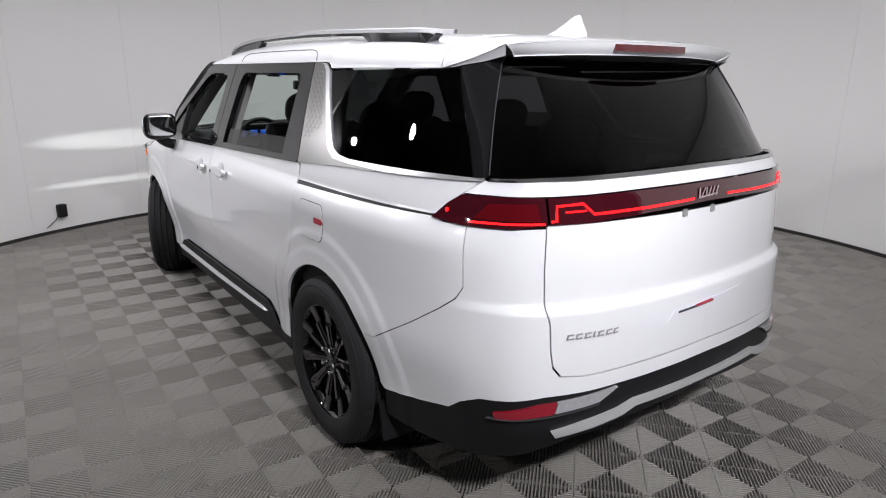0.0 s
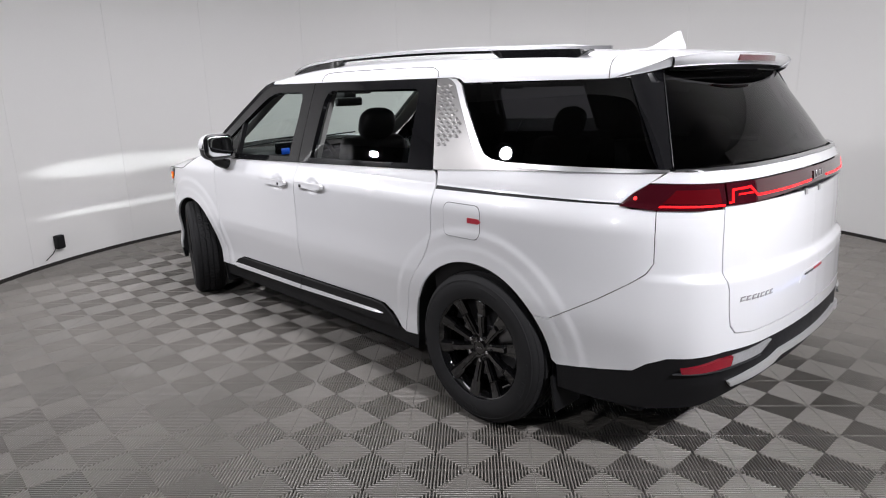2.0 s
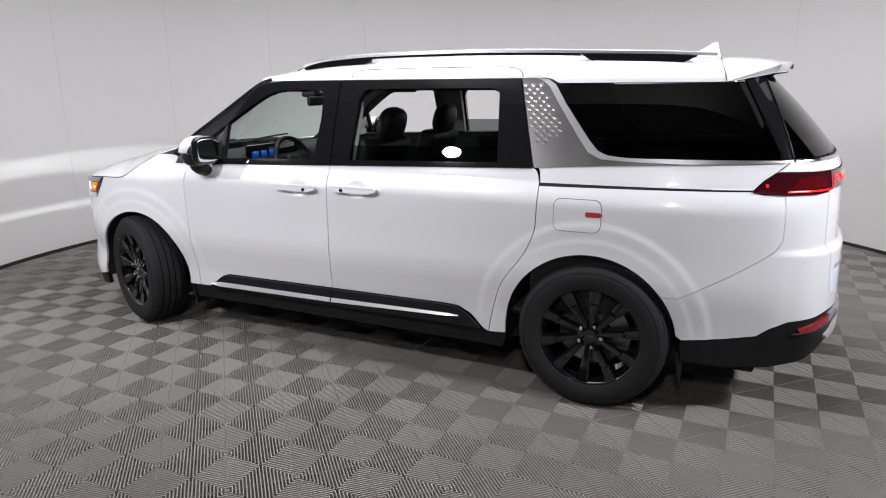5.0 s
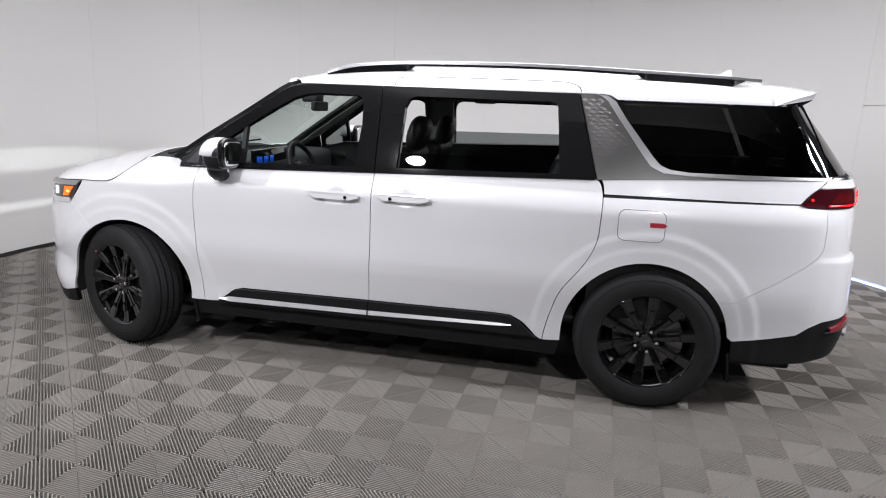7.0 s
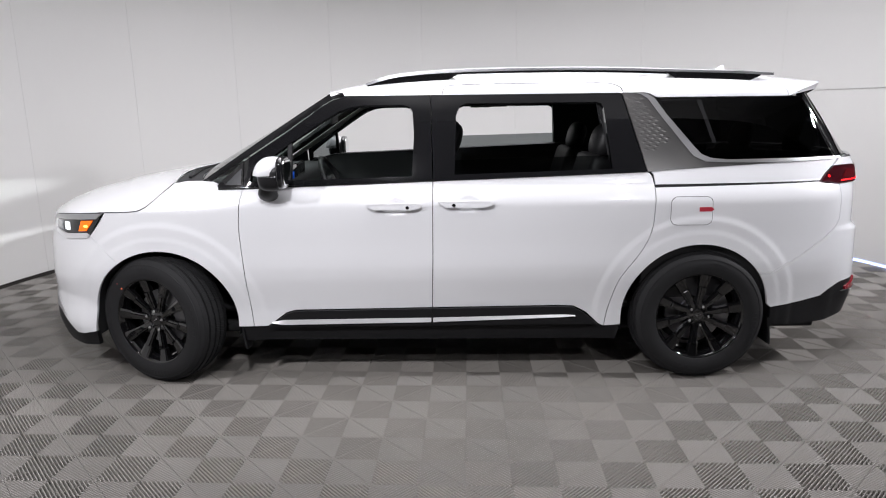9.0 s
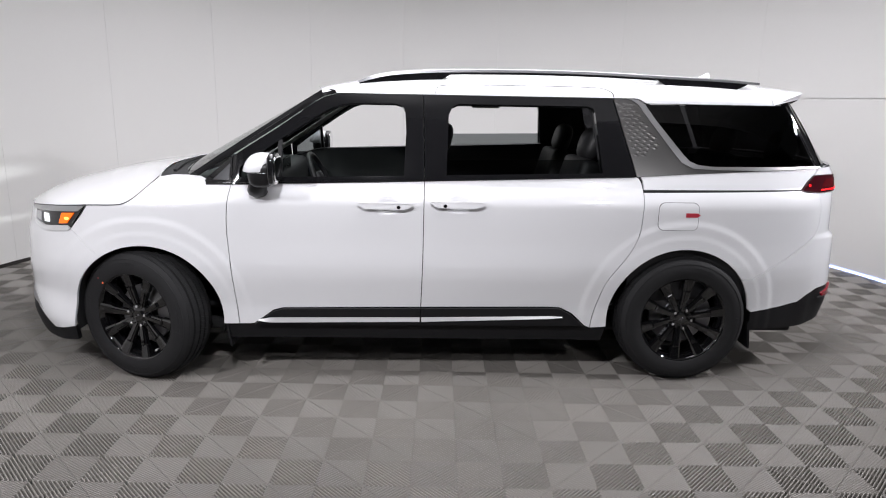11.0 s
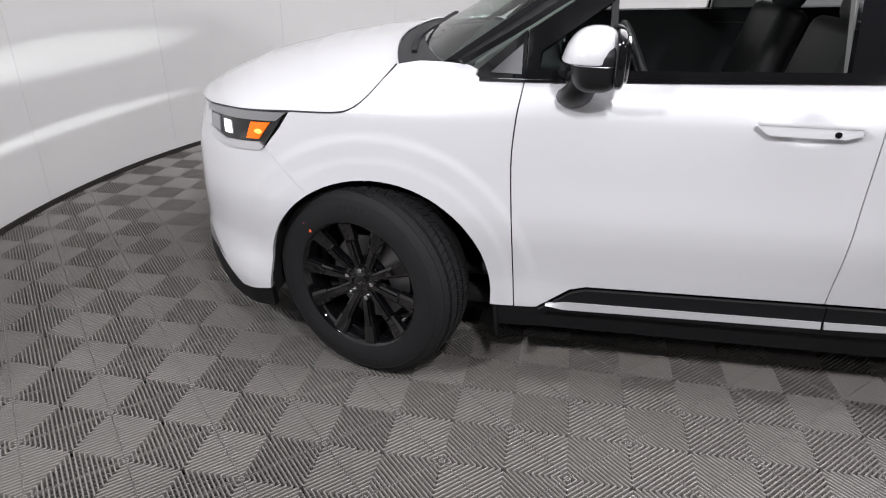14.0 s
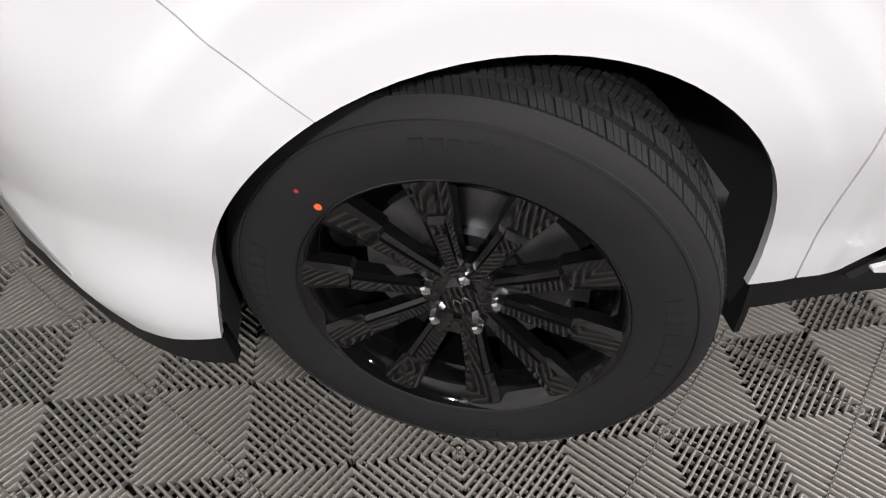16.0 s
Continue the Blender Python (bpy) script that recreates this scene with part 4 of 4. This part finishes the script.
# ---- mirrors ----
def blob(cx, cy, cz, rx, ry, rz, power=2.6, nu=26, nv=16):
    """A rounded box."""
    v, f = [], []
    q = lambda c: math.copysign(abs(c) ** (2 / power), c)
    for i in range(nv + 1):
        b = -math.pi / 2 + math.pi * i / nv
        for j in range(nu):
            a = 2 * math.pi * j / nu
            v.append((cx + rx * q(math.cos(b)) * q(math.cos(a)), cy + ry * q(math.cos(b)) * q(math.sin(a)), cz + rz * q(math.sin(b))))
    for i in range(nv):
        for j in range(nu):
            f.append((i * nu + j, i * nu + (j + 1) % nu, (i + 1) * nu + (j + 1) % nu, (i + 1) * nu + j))
    return v, f


def dome(cx, cy, cz, rx, ry, rz, power, low):
    """A rounded cap whose lower half is pressed flat."""
    v, f = blob(cx, cy, cz, rx, ry, rz, power)
    return [(x + (.25 * (cz - z) if z > cz else 0), y, z if z > cz else cz + (z - cz) * low) for x, y, z in v], f


for m in (1, -1):
    up = .018 if m > 0 else .04
    mir = part("side_mirror", dome(2.345, 1.056 * m, 1.182 + up, .070, .098, .066, 3.0, 1.25), PILLAR_BLACK, van, "door mirror with white cover and black underside")
    shade(mir, 80)
    shade(part("mirror_cover", dome(2.366, 1.056 * m, 1.188 + up, .076, .102, .092, 2.5, .10), PAINT, mir), 50)
    shade(part("mirror_trim", blob(2.345, 1.056 * m, 1.181 + up, .074, .102, .004, 3), CHROME, mir), 80)
    shade(part("mirror_rim", blob(2.287, 1.056 * m, 1.196 + up, .022, .104, .084, 3.6), GLOSS_BLACK, mir), 80)
    shade(part("mirror_face", blob(2.266, 1.056 * m, 1.196 + up, .006, .088, .066, 4.5), MIRROR, mir), 80)
    foot = spline([(2.395, .905 * m, 1.080), (2.395, .97 * m, 1.080), (2.385, 1.02 * m, 1.096 + up / 2), (2.36, 1.055 * m, 1.140 + up)], 5)
    shade(part("mirror_foot", sweep(foot, [(.052 * math.cos(a), .034 * math.sin(a)) for a in np.linspace(0, 2 * math.pi, 12, endpoint=False)]), PILLAR_BLACK, mir), 60)

# ---- under the body ----
part("floor_pan", box(1.35, 0, .27, 4.2, 1.62, .06, .02), LINER, van)
for i, (cx, cz) in enumerate(ARCHES):
    for m in (1, -1):
        v, f = [], []
        angles = np.radians(np.linspace(-12, 192, 30))
        for a in angles:
            ax, az = cx + .4215 * math.cos(a), cz + .4215 * math.sin(a)
            for y in (float(skin(side_s(ax, az), az)[1]) - .008, .60):
                v.append((ax, y * m, az))
        for k in range(29):
            f.append((2 * k, 2 * k + 1, 2 * k + 3, 2 * k + 2))
        hub = len(v)
        v.append((cx, .60 * m, cz))
        for k in range(29):
            f.append((2 * k + 1, hub, 2 * k + 3))
        shade(part("wheel_liner", (v, f), LINER, van), 40)
        dx = (-.42 if i == 0 else -.425)
        flap = spline([(cx + dx, .93 * m, .345), (cx + dx - .012, .93 * m, .25), (cx + dx - .02, .925 * m, .185)], 4)
        w = [(x, y + q * m, z) for x, y, z in flap for q in (.02, -.16)]
        part("mud_flap", (w + [(x - .012, y, z) for x, y, z in w], [(2 * k, 2 * k + 1, 2 * k + 3, 2 * k + 2) for k in range(len(flap) - 1)] + [(2 * k + 2 + len(w), 2 * k + 3 + len(w), 2 * k + 1 + len(w), 2 * k + len(w)) for k in range(len(flap) - 1)]
              + [(2 * k, 2 * k + 2, 2 * k + 2 + len(w), 2 * k + len(w)) for k in range(len(flap) - 1)]), TRIM_BLACK, van)

# ---- wheels ----

def tyre_profile():
    out = [(.243, .098), (.250, .108), (.275, .1165), (.300, .1185), (.322, .1165), (.340, .110), (.352, .1015), (.359, .094)]
    for y in (.094, .066, .0655, .0575, .057, .024, .0235, .0155, .015, -.015, -.0155, -.0235, -.024, -.057, -.0575, -.0655, -.066, -.094):
        deep = .0575 <= abs(y) <= .0655 or .0155 <= abs(y) <= .0235
        out.append(((.3605 if deep else .3675) - .012 * (abs(y) / .1) ** 3, y))
    return out + [(r, -y) for r, y in reversed([(.243, .098), (.250, .108), (.275, .1165), (.300, .1185), (.322, .1165), (.340, .110), (.352, .1015), (.359, .094)])]


def rotate(v, a):
    c, s = math.cos(a), math.sin(a)
    return [(x * c - z * s, y, x * s + z * c) for x, y, z in v]


def spoke(stations, deep=.024):
    """One arm along +z: a raised flat ridge that ends in a step, and a wide sloping facet up to the rim."""
    v, f, n = [], [], len(stations)
    for r, w, y, h in stations:
        v += [(a * w, y + b, r) for a, b in ((-1.12, -deep), (-1, -.0035), (-.60, 0), (-.52, h), (.52, h), (.60, 0), (1, -.0035), (1.12, -deep))]
    for i in range(n - 1):
        for j in range(7):
            f.append((8 * i + j, 8 * i + j + 1, 8 * i + j + 9, 8 * i + j + 8))
    f.append(tuple(range(8))[::-1])
    f.append(tuple(range(8 * (n - 1), 8 * n)))
    return v, f


ARM = [(.042, .0150, .068, .004), (.075, .0165, .074, .005), (.120, .0185, .082, .0055), (.166, .0210, .089, .006), (.173, .0245, .0865, .0), (.210, .0280, .0935, .0), (.244, .0315, .1015, .0)]


def build_wheel():
    """A wheel at the origin with its face to +y."""
    hub = new("wheel")
    ty = part("tyre", revolve(tyre_profile(), 120), RUBBER, hub, "black road tyre with grooved tread")
    shade(ty, 30)
    # tread blocks with cross cuts
    v, f = [], []
    for y0, y1, r in ((.066, .092, .3655), (.025, .056, .3685), (-.014, .014, .3690), (-.056, -.025, .3685), (-.092, -.066, .3655)):
        for k in range(72):
            a0 = 2 * math.pi * k / 72
            for sub in range(3):
                b0 = a0 + 2 * math.pi / 72 * (.03 + sub * .30)
                b1 = b0 + 2 * math.pi / 72 * .265
                skew = .022 * (1 if y0 > 0 else -1)
                n = len(v)
                for rr in (r - .006, r + .0012):
                    for b, y, sk in ((b0, y0, 0), (b1, y0, 0), (b1, y1, skew), (b0, y1, skew)):
                        q = rr - .012 * (abs(y) / .1) ** 3 + .004
                        v.append((q * math.cos(b + sk), y, q * math.sin(b + sk)))
                f += [(n + 4, n + 5, n + 6, n + 7), (n, n + 1, n + 5, n + 4), (n + 1, n + 2, n + 6, n + 5), (n + 2, n + 3, n + 7, n + 6), (n + 3, n, n + 4, n + 7)]
    # raised marks and a ridge on the side wall
    mv, mf = [], []
    for a0, n in ((.35, 7), (1.9, 5), (3.3, 8), (4.9, 6)):
        for k in range(n):
            a, da = a0 + k * .075, .052
            i = len(mv)
            for y in (.1150, .1192):
                for b, r in ((a, .292), (a + da, .292), (a + da, .316), (a, .316)):
                    mv.append((r * math.cos(b), y, r * math.sin(b)))
            mf += [(i + 7, i + 6, i + 5, i + 4), (i, i + 1, i + 5, i + 4), (i + 1, i + 2, i + 6, i + 5), (i + 2, i + 3, i + 7, i + 6), (i + 3, i, i + 4, i + 7)]
    tagged(part("side_mark", (mv, mf), RUBBER, ty), kind="stuff")
    shade(part("side_ridge", revolve([(.331, .1105), (.333, .1150), (.337, .1140), (.338, .1085)], 96), RUBBER, ty), 30)
    tread = part("tread", (v, f), RUBBER, ty)
    tagged(tread, kind="stuff")
    rim = part("rim", revolve([(.246, .100), (.250, .104), (.247, .106), (.242, .103), (.236, .092), (.225, .075), (.222, .02), (.228, -.09), (.243, -.10)], 96), WHEEL_BLACK, hub, "gloss black alloy rim")
    shade(rim, 40)
    for k in range(10):
        v, f = spoke(ARM)
        shade(part("spoke", (rotate(v, radians(18 + 36 * k)), f), WHEEL_BLACK, rim), 12)
    shade(part("hub_face", revolve([(0.0005, .078), (.030, .078), (.034, .074), (.062, .070), (.070, .060), (.074, .035)], 48), WHEEL_BLACK, hub), 40)
    for x, lean in ((-.012, .5), (-.004, -.5), (.004, .5), (.012, -.5)):
        part("cap_mark", box(0, 0, 0, .0016, .002, .012, .0003, 1, Matrix.Translation((x, .0795, 0)) @ Matrix.Rotation(lean, 4, "Y")), CHROME, hub)
    for k in range(5):
        a = 2 * math.pi * (k + .5) / 5
        x, z = .057 * math.sin(a), .057 * math.cos(a)
        v, f = revolve([(.0005, .094), (.006, .094), (.0095, .091), (.0100, .078), (.0125, .072)], 6)
        shade(part("wheel_nut", ([(px + x, py, pz + z) for px, py, pz in v], f), CHROME, hub), 30)
    shade(part("brake_disc", revolve([(.03, .028), (.09, .028), (.092, .012), (.165, .012), (.165, -.012), (.09, -.012)], 64), STEEL, hub), 40)
    v, f = [], []
    for a in np.linspace(2.6, 3.7, 12):
        for r, y in ((.105, -.03), (.105, .038), (.19, .038), (.19, -.03)):
            v.append((r * math.cos(a), y, r * math.sin(a)))
    for i in range(11):
        for j in range(4):
            f.append((4 * i + j, 4 * i + (j + 1) % 4, 4 * i + 4 + (j + 1) % 4, 4 * i + 4 + j))
    f += [(3, 2, 1, 0), (44, 45, 46, 47)]
    part("brake_caliper", (v, f), STEEL, hub)
    shade(part("drum", revolve([(.0005, -.06), (.20, -.06), (.20, -.075)], 40), LINER, hub), 40)
    return hub


STEER = 20
first = build_wheel()
first.parent = van
first.matrix_basis = pose(0, .882, .3675, 0, 12.5, 0)
corners = [pose(0, -.882, .3675, 0, 8, 180), pose(3.072, .882, .3675, 0, 0, -STEER) @ pose(0, 0, 0, 0, 30, 0), pose(3.072, -.882, .3675, 0, 0, 180 - STEER) @ pose(0, 0, 0, 0, 30, 0)]
wheels = [first] + [copy_thing(first, m) for m in corners]
for w in wheels:
    w.parent = van
# paint dots on the front tyre
for r, place in ((.006, (.0722, .1138, .252)), (.0035, (.0795, .1190, .287))):
    dot = part("paint_dot", ([(r * math.cos(a), 0, r * math.sin(a)) for a in np.linspace(0, 2 * math.pi, 14, endpoint=False)], [tuple(range(14))[::-1]]), ORANGE_DOT if r > .005 else RED_STICKER, wheels[2])
    dot.location = place

# ---- the cabin ----
def seat(x, y, z=.62, w=.50, rest=True):
    """A seat with cushion, backrest and head restraint, facing forward."""
    s = part("seat", box(x, y, z, .50, w, .16, .05, 3), LEATHER, van, "black leather seat")
    back = Matrix.Translation((x - .22, y, z + .05)) @ Matrix.Rotation(radians(-16), 4, "Y")
    part("backrest", box(0, 0, .31, .13, w - .02, .62, .055, 3, back), LEATHER, s)
    if rest:
        v, f = blob(-.01, 0, .705, .060, .135, .105, 2.7, 24, 14)
        shade(part("head_restraint", ([tuple(back @ Vector(p)) for p in v], f), LEATHER, s), 80)
        for q in (-.06, .06):
            part("restraint_post", box(0, q, .61, .012, .012, .10, 0, 1, back), CHROME, s)


for y in (.40, -.40):
    seat(1.81, y)
    seat(.88, y, .60, .52)
    seat(-.35, y, .60, .50)
part("cabin_floor", box(1.2, 0, .40, 3.6, 1.66, .04, 0), CABIN, van)
part("dashboard", box(2.63, 0, .99, .44, 1.58, .30, .07, 3), CABIN, van)
part("centre_console", box(2.05, 0, .70, .70, .26, .50, .05, 2), CABIN, van)
scr = part("dashboard_screen", box(2.425, .24, 1.13, .02, .62, .125, .006, 1), GLOSS_BLACK, van)
for y, w in ((.47, .07), (.38, .06), (.30, .05)):
    part("screen_image", box(2.413, y, 1.125, .002, w, .045, 0), SCREEN_BLUE, scr)
for R in (False, True):
    panel("door_card", on_side([(2.50, .40), (2.50, 1.135), (2.30, 1.19 if R else 1.14), (.38, 1.262 if R else 1.19), (.52, .40)]), CABIN, van, lift=-.075, thick=.02, h=.12, right=R)
    panel("side_trim", on_side([(.33, .45), (.30, 1.20), (-.72, 1.235), (-.70, .5)]), CABIN, van, lift=-.06, thick=.02, h=.12, right=R)
    panel("pillar_trim", on_side([(1.60, 1.15), (1.605, 1.60), (1.375, 1.60), (1.385, 1.15)]), LINING, van, lift=-.05, thick=.03, h=.1, right=R)
    panel("pillar_trim", on_side([(.50, 1.18), (.56, 1.60), (.22, 1.60), (.10, 1.22)]), CABIN, van, lift=-.05, thick=.03, h=.1, right=R)
# steering wheel
v, f = [], []
for a in np.linspace(0, 2 * math.pi, 40, endpoint=False):
    for b in np.linspace(0, 2 * math.pi, 8, endpoint=False):
        r = .185 + .016 * math.cos(b)
        v.append((r * math.cos(a), r * math.sin(a), .016 * math.sin(b)))
for i in range(40):
    for j in range(8):
        f.append((i * 8 + j, ((i + 1) % 40) * 8 + j, ((i + 1) % 40) * 8 + (j + 1) % 8, i * 8 + (j + 1) % 8))
sw = shade(part("steering_wheel", (v, f), LEATHER, van), 60)
sw.matrix_basis = pose(2.13, .40, 1.07, 0, -66, 0)
part("wheel_boss", box(0, 0, -.01, .14, .12, .05, .02, 2), CABIN, sw)
part("wheel_spokes", box(0, 0, 0, .035, .35, .012, .004, 1), CABIN, sw)
part("rear_view_mirror", box(2.19, .02, 1.475, .035, .24, .065, .015, 2), CABIN, van)
part("sensor_cover", box(2.25, 0, 1.53, .12, .12, .06, .02, 2), CABIN, van)
for R in (False, True):
    m = -1 if R else 1
    part("grab_handle", box(1.15, .69 * m, 1.55, .16, .02, .02, .006, 1), CABIN, van)

# ---- studio lamps over the camera's way ----
for eye, aim in STUDIO:
    m = look(eye, aim)
    lamp = tagged(new("studio_lamp"), "black square studio lamp with a round white face", "lamp", "studio lamps")
    lamp.matrix_world = m
    part("housing", box(0, 0, .06, .52, .52, .08, .012, 2), TRIM_BLACK, lamp)
    v, f = revolve([(.135, .012), (.142, -.004), (.150, .012), (.150, .03)], 40, "z")
    shade(part("ring", (v, f), TRIM_BLACK, lamp))
    part("yoke", box(0, 0, (CEIL - eye[2]) * .5 + .1, .03, .03, (CEIL - eye[2]) + .0, .004, 1, m.to_3x3().inverted().to_4x4()), TRIM_BLACK, lamp)
# small stickers on the sill and under the door
panel("sill_sticker", on_side([(2.012, .378), (2.012, .394), (1.976, .396), (1.976, .380)]), SILVER, van, lift=.016, thick=.002, h=.02)
part("sill_tag", box(1.53, .915, .263, .045, .004, .012, .001, 1), SILVER, van)

# ---- socket on the booth wall ----
a = radians(28.0)
sock = tagged(part("wall_socket", box(-.03, 0, .215, .06, .085, .13, .014, 3, Matrix.Translation((CX + (RAD + .002) * math.cos(a), CY + (RAD + .002) * math.sin(a), 0)) @ Matrix.Rotation(a, 4, "Z")), TRIM_BLACK), "small black socket box with a short hanging cord on the wall", "socket")
b = radians(28.6)
cord = spline([(CX + (RAD - .02) * math.cos(b), CY + (RAD - .02) * math.sin(b), .16), (CX + (RAD - .03) * math.cos(b + .012), CY + (RAD - .03) * math.sin(b + .012), .12), (CX + (RAD - .02) * math.cos(b + .03), CY + (RAD - .02) * math.sin(b + .03), .07)], 6)
part("cord", sweep(cord, [(.004 * math.cos(t), .004 * math.sin(t)) for t in np.linspace(0, 2 * math.pi, 6, endpoint=False)]), TRIM_BLACK, sock)

# ---- the ribbed tile floor ----
floor = tagged(part("floor", box(.3, 1.0, -.075, 12, 13, .08, 0), PIT), "dark subfloor under grey ribbed plastic tiles", "floor", kind="structure")
QUAD, RIBS, BARS = 0.1978, 10, 14
LAY = Matrix.Translation((2.707, 1.018, 0)) @ Matrix.Rotation(radians(-2.03), 4, "Z")  # the tiles lie slightly askew to the car


def rib(a, b, w, top, low):
    """One rib with a soft top between two plan points."""
    a, b = np.array(a), np.array(b)
    d = (b - a) / np.linalg.norm(b - a)
    n = np.array([-d[1], d[0]])
    v = []
    for p in (a, b):
        for off, z in ((-w, low), (-w, top - .0030), (-w * .75, top - .0009), (0, top), (w * .75, top - .0009), (w, top - .0030), (w, low)):
            v.append((*(p + n * off), z))
    return v, [(j, j + 7, j + 8, j + 1) for j in range(6)]


def clip_line(c, d, x0, y0):
    """The stretch of the line c + t d inside a quarter of a tile."""
    t0, t1 = -9, 9
    for k, lo in ((0, x0), (1, y0)):
        ta, tb = sorted(((lo - c[k]) / d[k], (lo + QUAD - c[k]) / d[k]))
        t0, t1 = max(t0, ta), min(t1, tb)
    return t0, t1


def tile_mesh():
    """Four quarters with slanting ribs in rings round the middle, parted by a slit with a thin fin, over low cross bars."""
    out = []
    pitch = QUAD * math.sqrt(2) / (2 * RIBS)
    span = QUAD * math.sqrt(2) / BARS
    for qx, qy in ((0, 0), (-1, 0), (-1, -1), (0, -1)):
        x0, y0 = qx * QUAD, qy * QUAD
        away = np.array([1 if qx == 0 else -1, 1 if qy == 0 else -1]) / math.sqrt(2)
        along = np.array([-away[1], away[0]])
        for k in range(2 * RIBS):
            c = away * pitch * (k + .5)
            t0, t1 = clip_line(c, along, x0, y0)
            for lo, hi in ((t0 - .0008, -.0016), (.0016, t1 + .0008)):
                if hi - lo > .002:
                    out.append(rib(c + along * lo, c + along * hi, .0028, 0, -.024))
        for k in range(-BARS // 2, BARS // 2 + 1):
            c = along * span * k
            t0, t1 = clip_line(c, away, x0, y0)
            if t1 - t0 > .01:
                out.append(rib(c + away * (t0 + .001), c + away * (t1 - .001), .0009 if k == 0 else .0015, -.0008 if k == 0 else -.0105, -.024))
    return merge(*out)


tv, tf = tile_mesh()
tile_data = bpy.data.meshes.new("floor_tile")
tile_data.from_pydata([tuple(map(float, p)) for p in tv], [], tf)
tile_data.materials.append(TILE)
tile_data.polygons.foreach_set("use_smooth", [True] * len(tf))
spots = []
for i in range(-18, 19):
    for j in range(-20, 16):
        x, y, _ = LAY @ Vector((2 * QUAD * i, 2 * QUAD * j, 0))
        if math.hypot(x - CX, y - CY) > RAD + .3 and y < .8 or abs(x - 1.0) > 4.6 or y > 5.0:
            continue
        spots.append((x, y))
spots.sort(key=lambda p: math.hypot((p[0] - 1.1) * .8, p[1] - 1.6))
turn = LAY.to_euler()
for x, y in spots[:300]:
    ob = new("floor_tile", tile_data)
    ob.location, ob.rotation_euler, ob.parent = (x, y, 0), turn, floor
laid = np.array(tv) @ np.array(LAY.to_3x3()).T
rest_v = np.vstack([laid + (x, y, 0) for x, y in spots[300:]])
rest_f = np.vstack([np.array(tf) + len(tv) * k for k in range(len(spots) - 300)])
field = bpy.data.meshes.new("far_tiles")
field.from_pydata(rest_v.tolist(), [], rest_f.tolist())
field.materials.append(TILE)
field.polygons.foreach_set("use_smooth", [True] * len(rest_f))
ob = new("far_tiles", field)
ob.parent = floor
tagged(ob, kind="stuff")
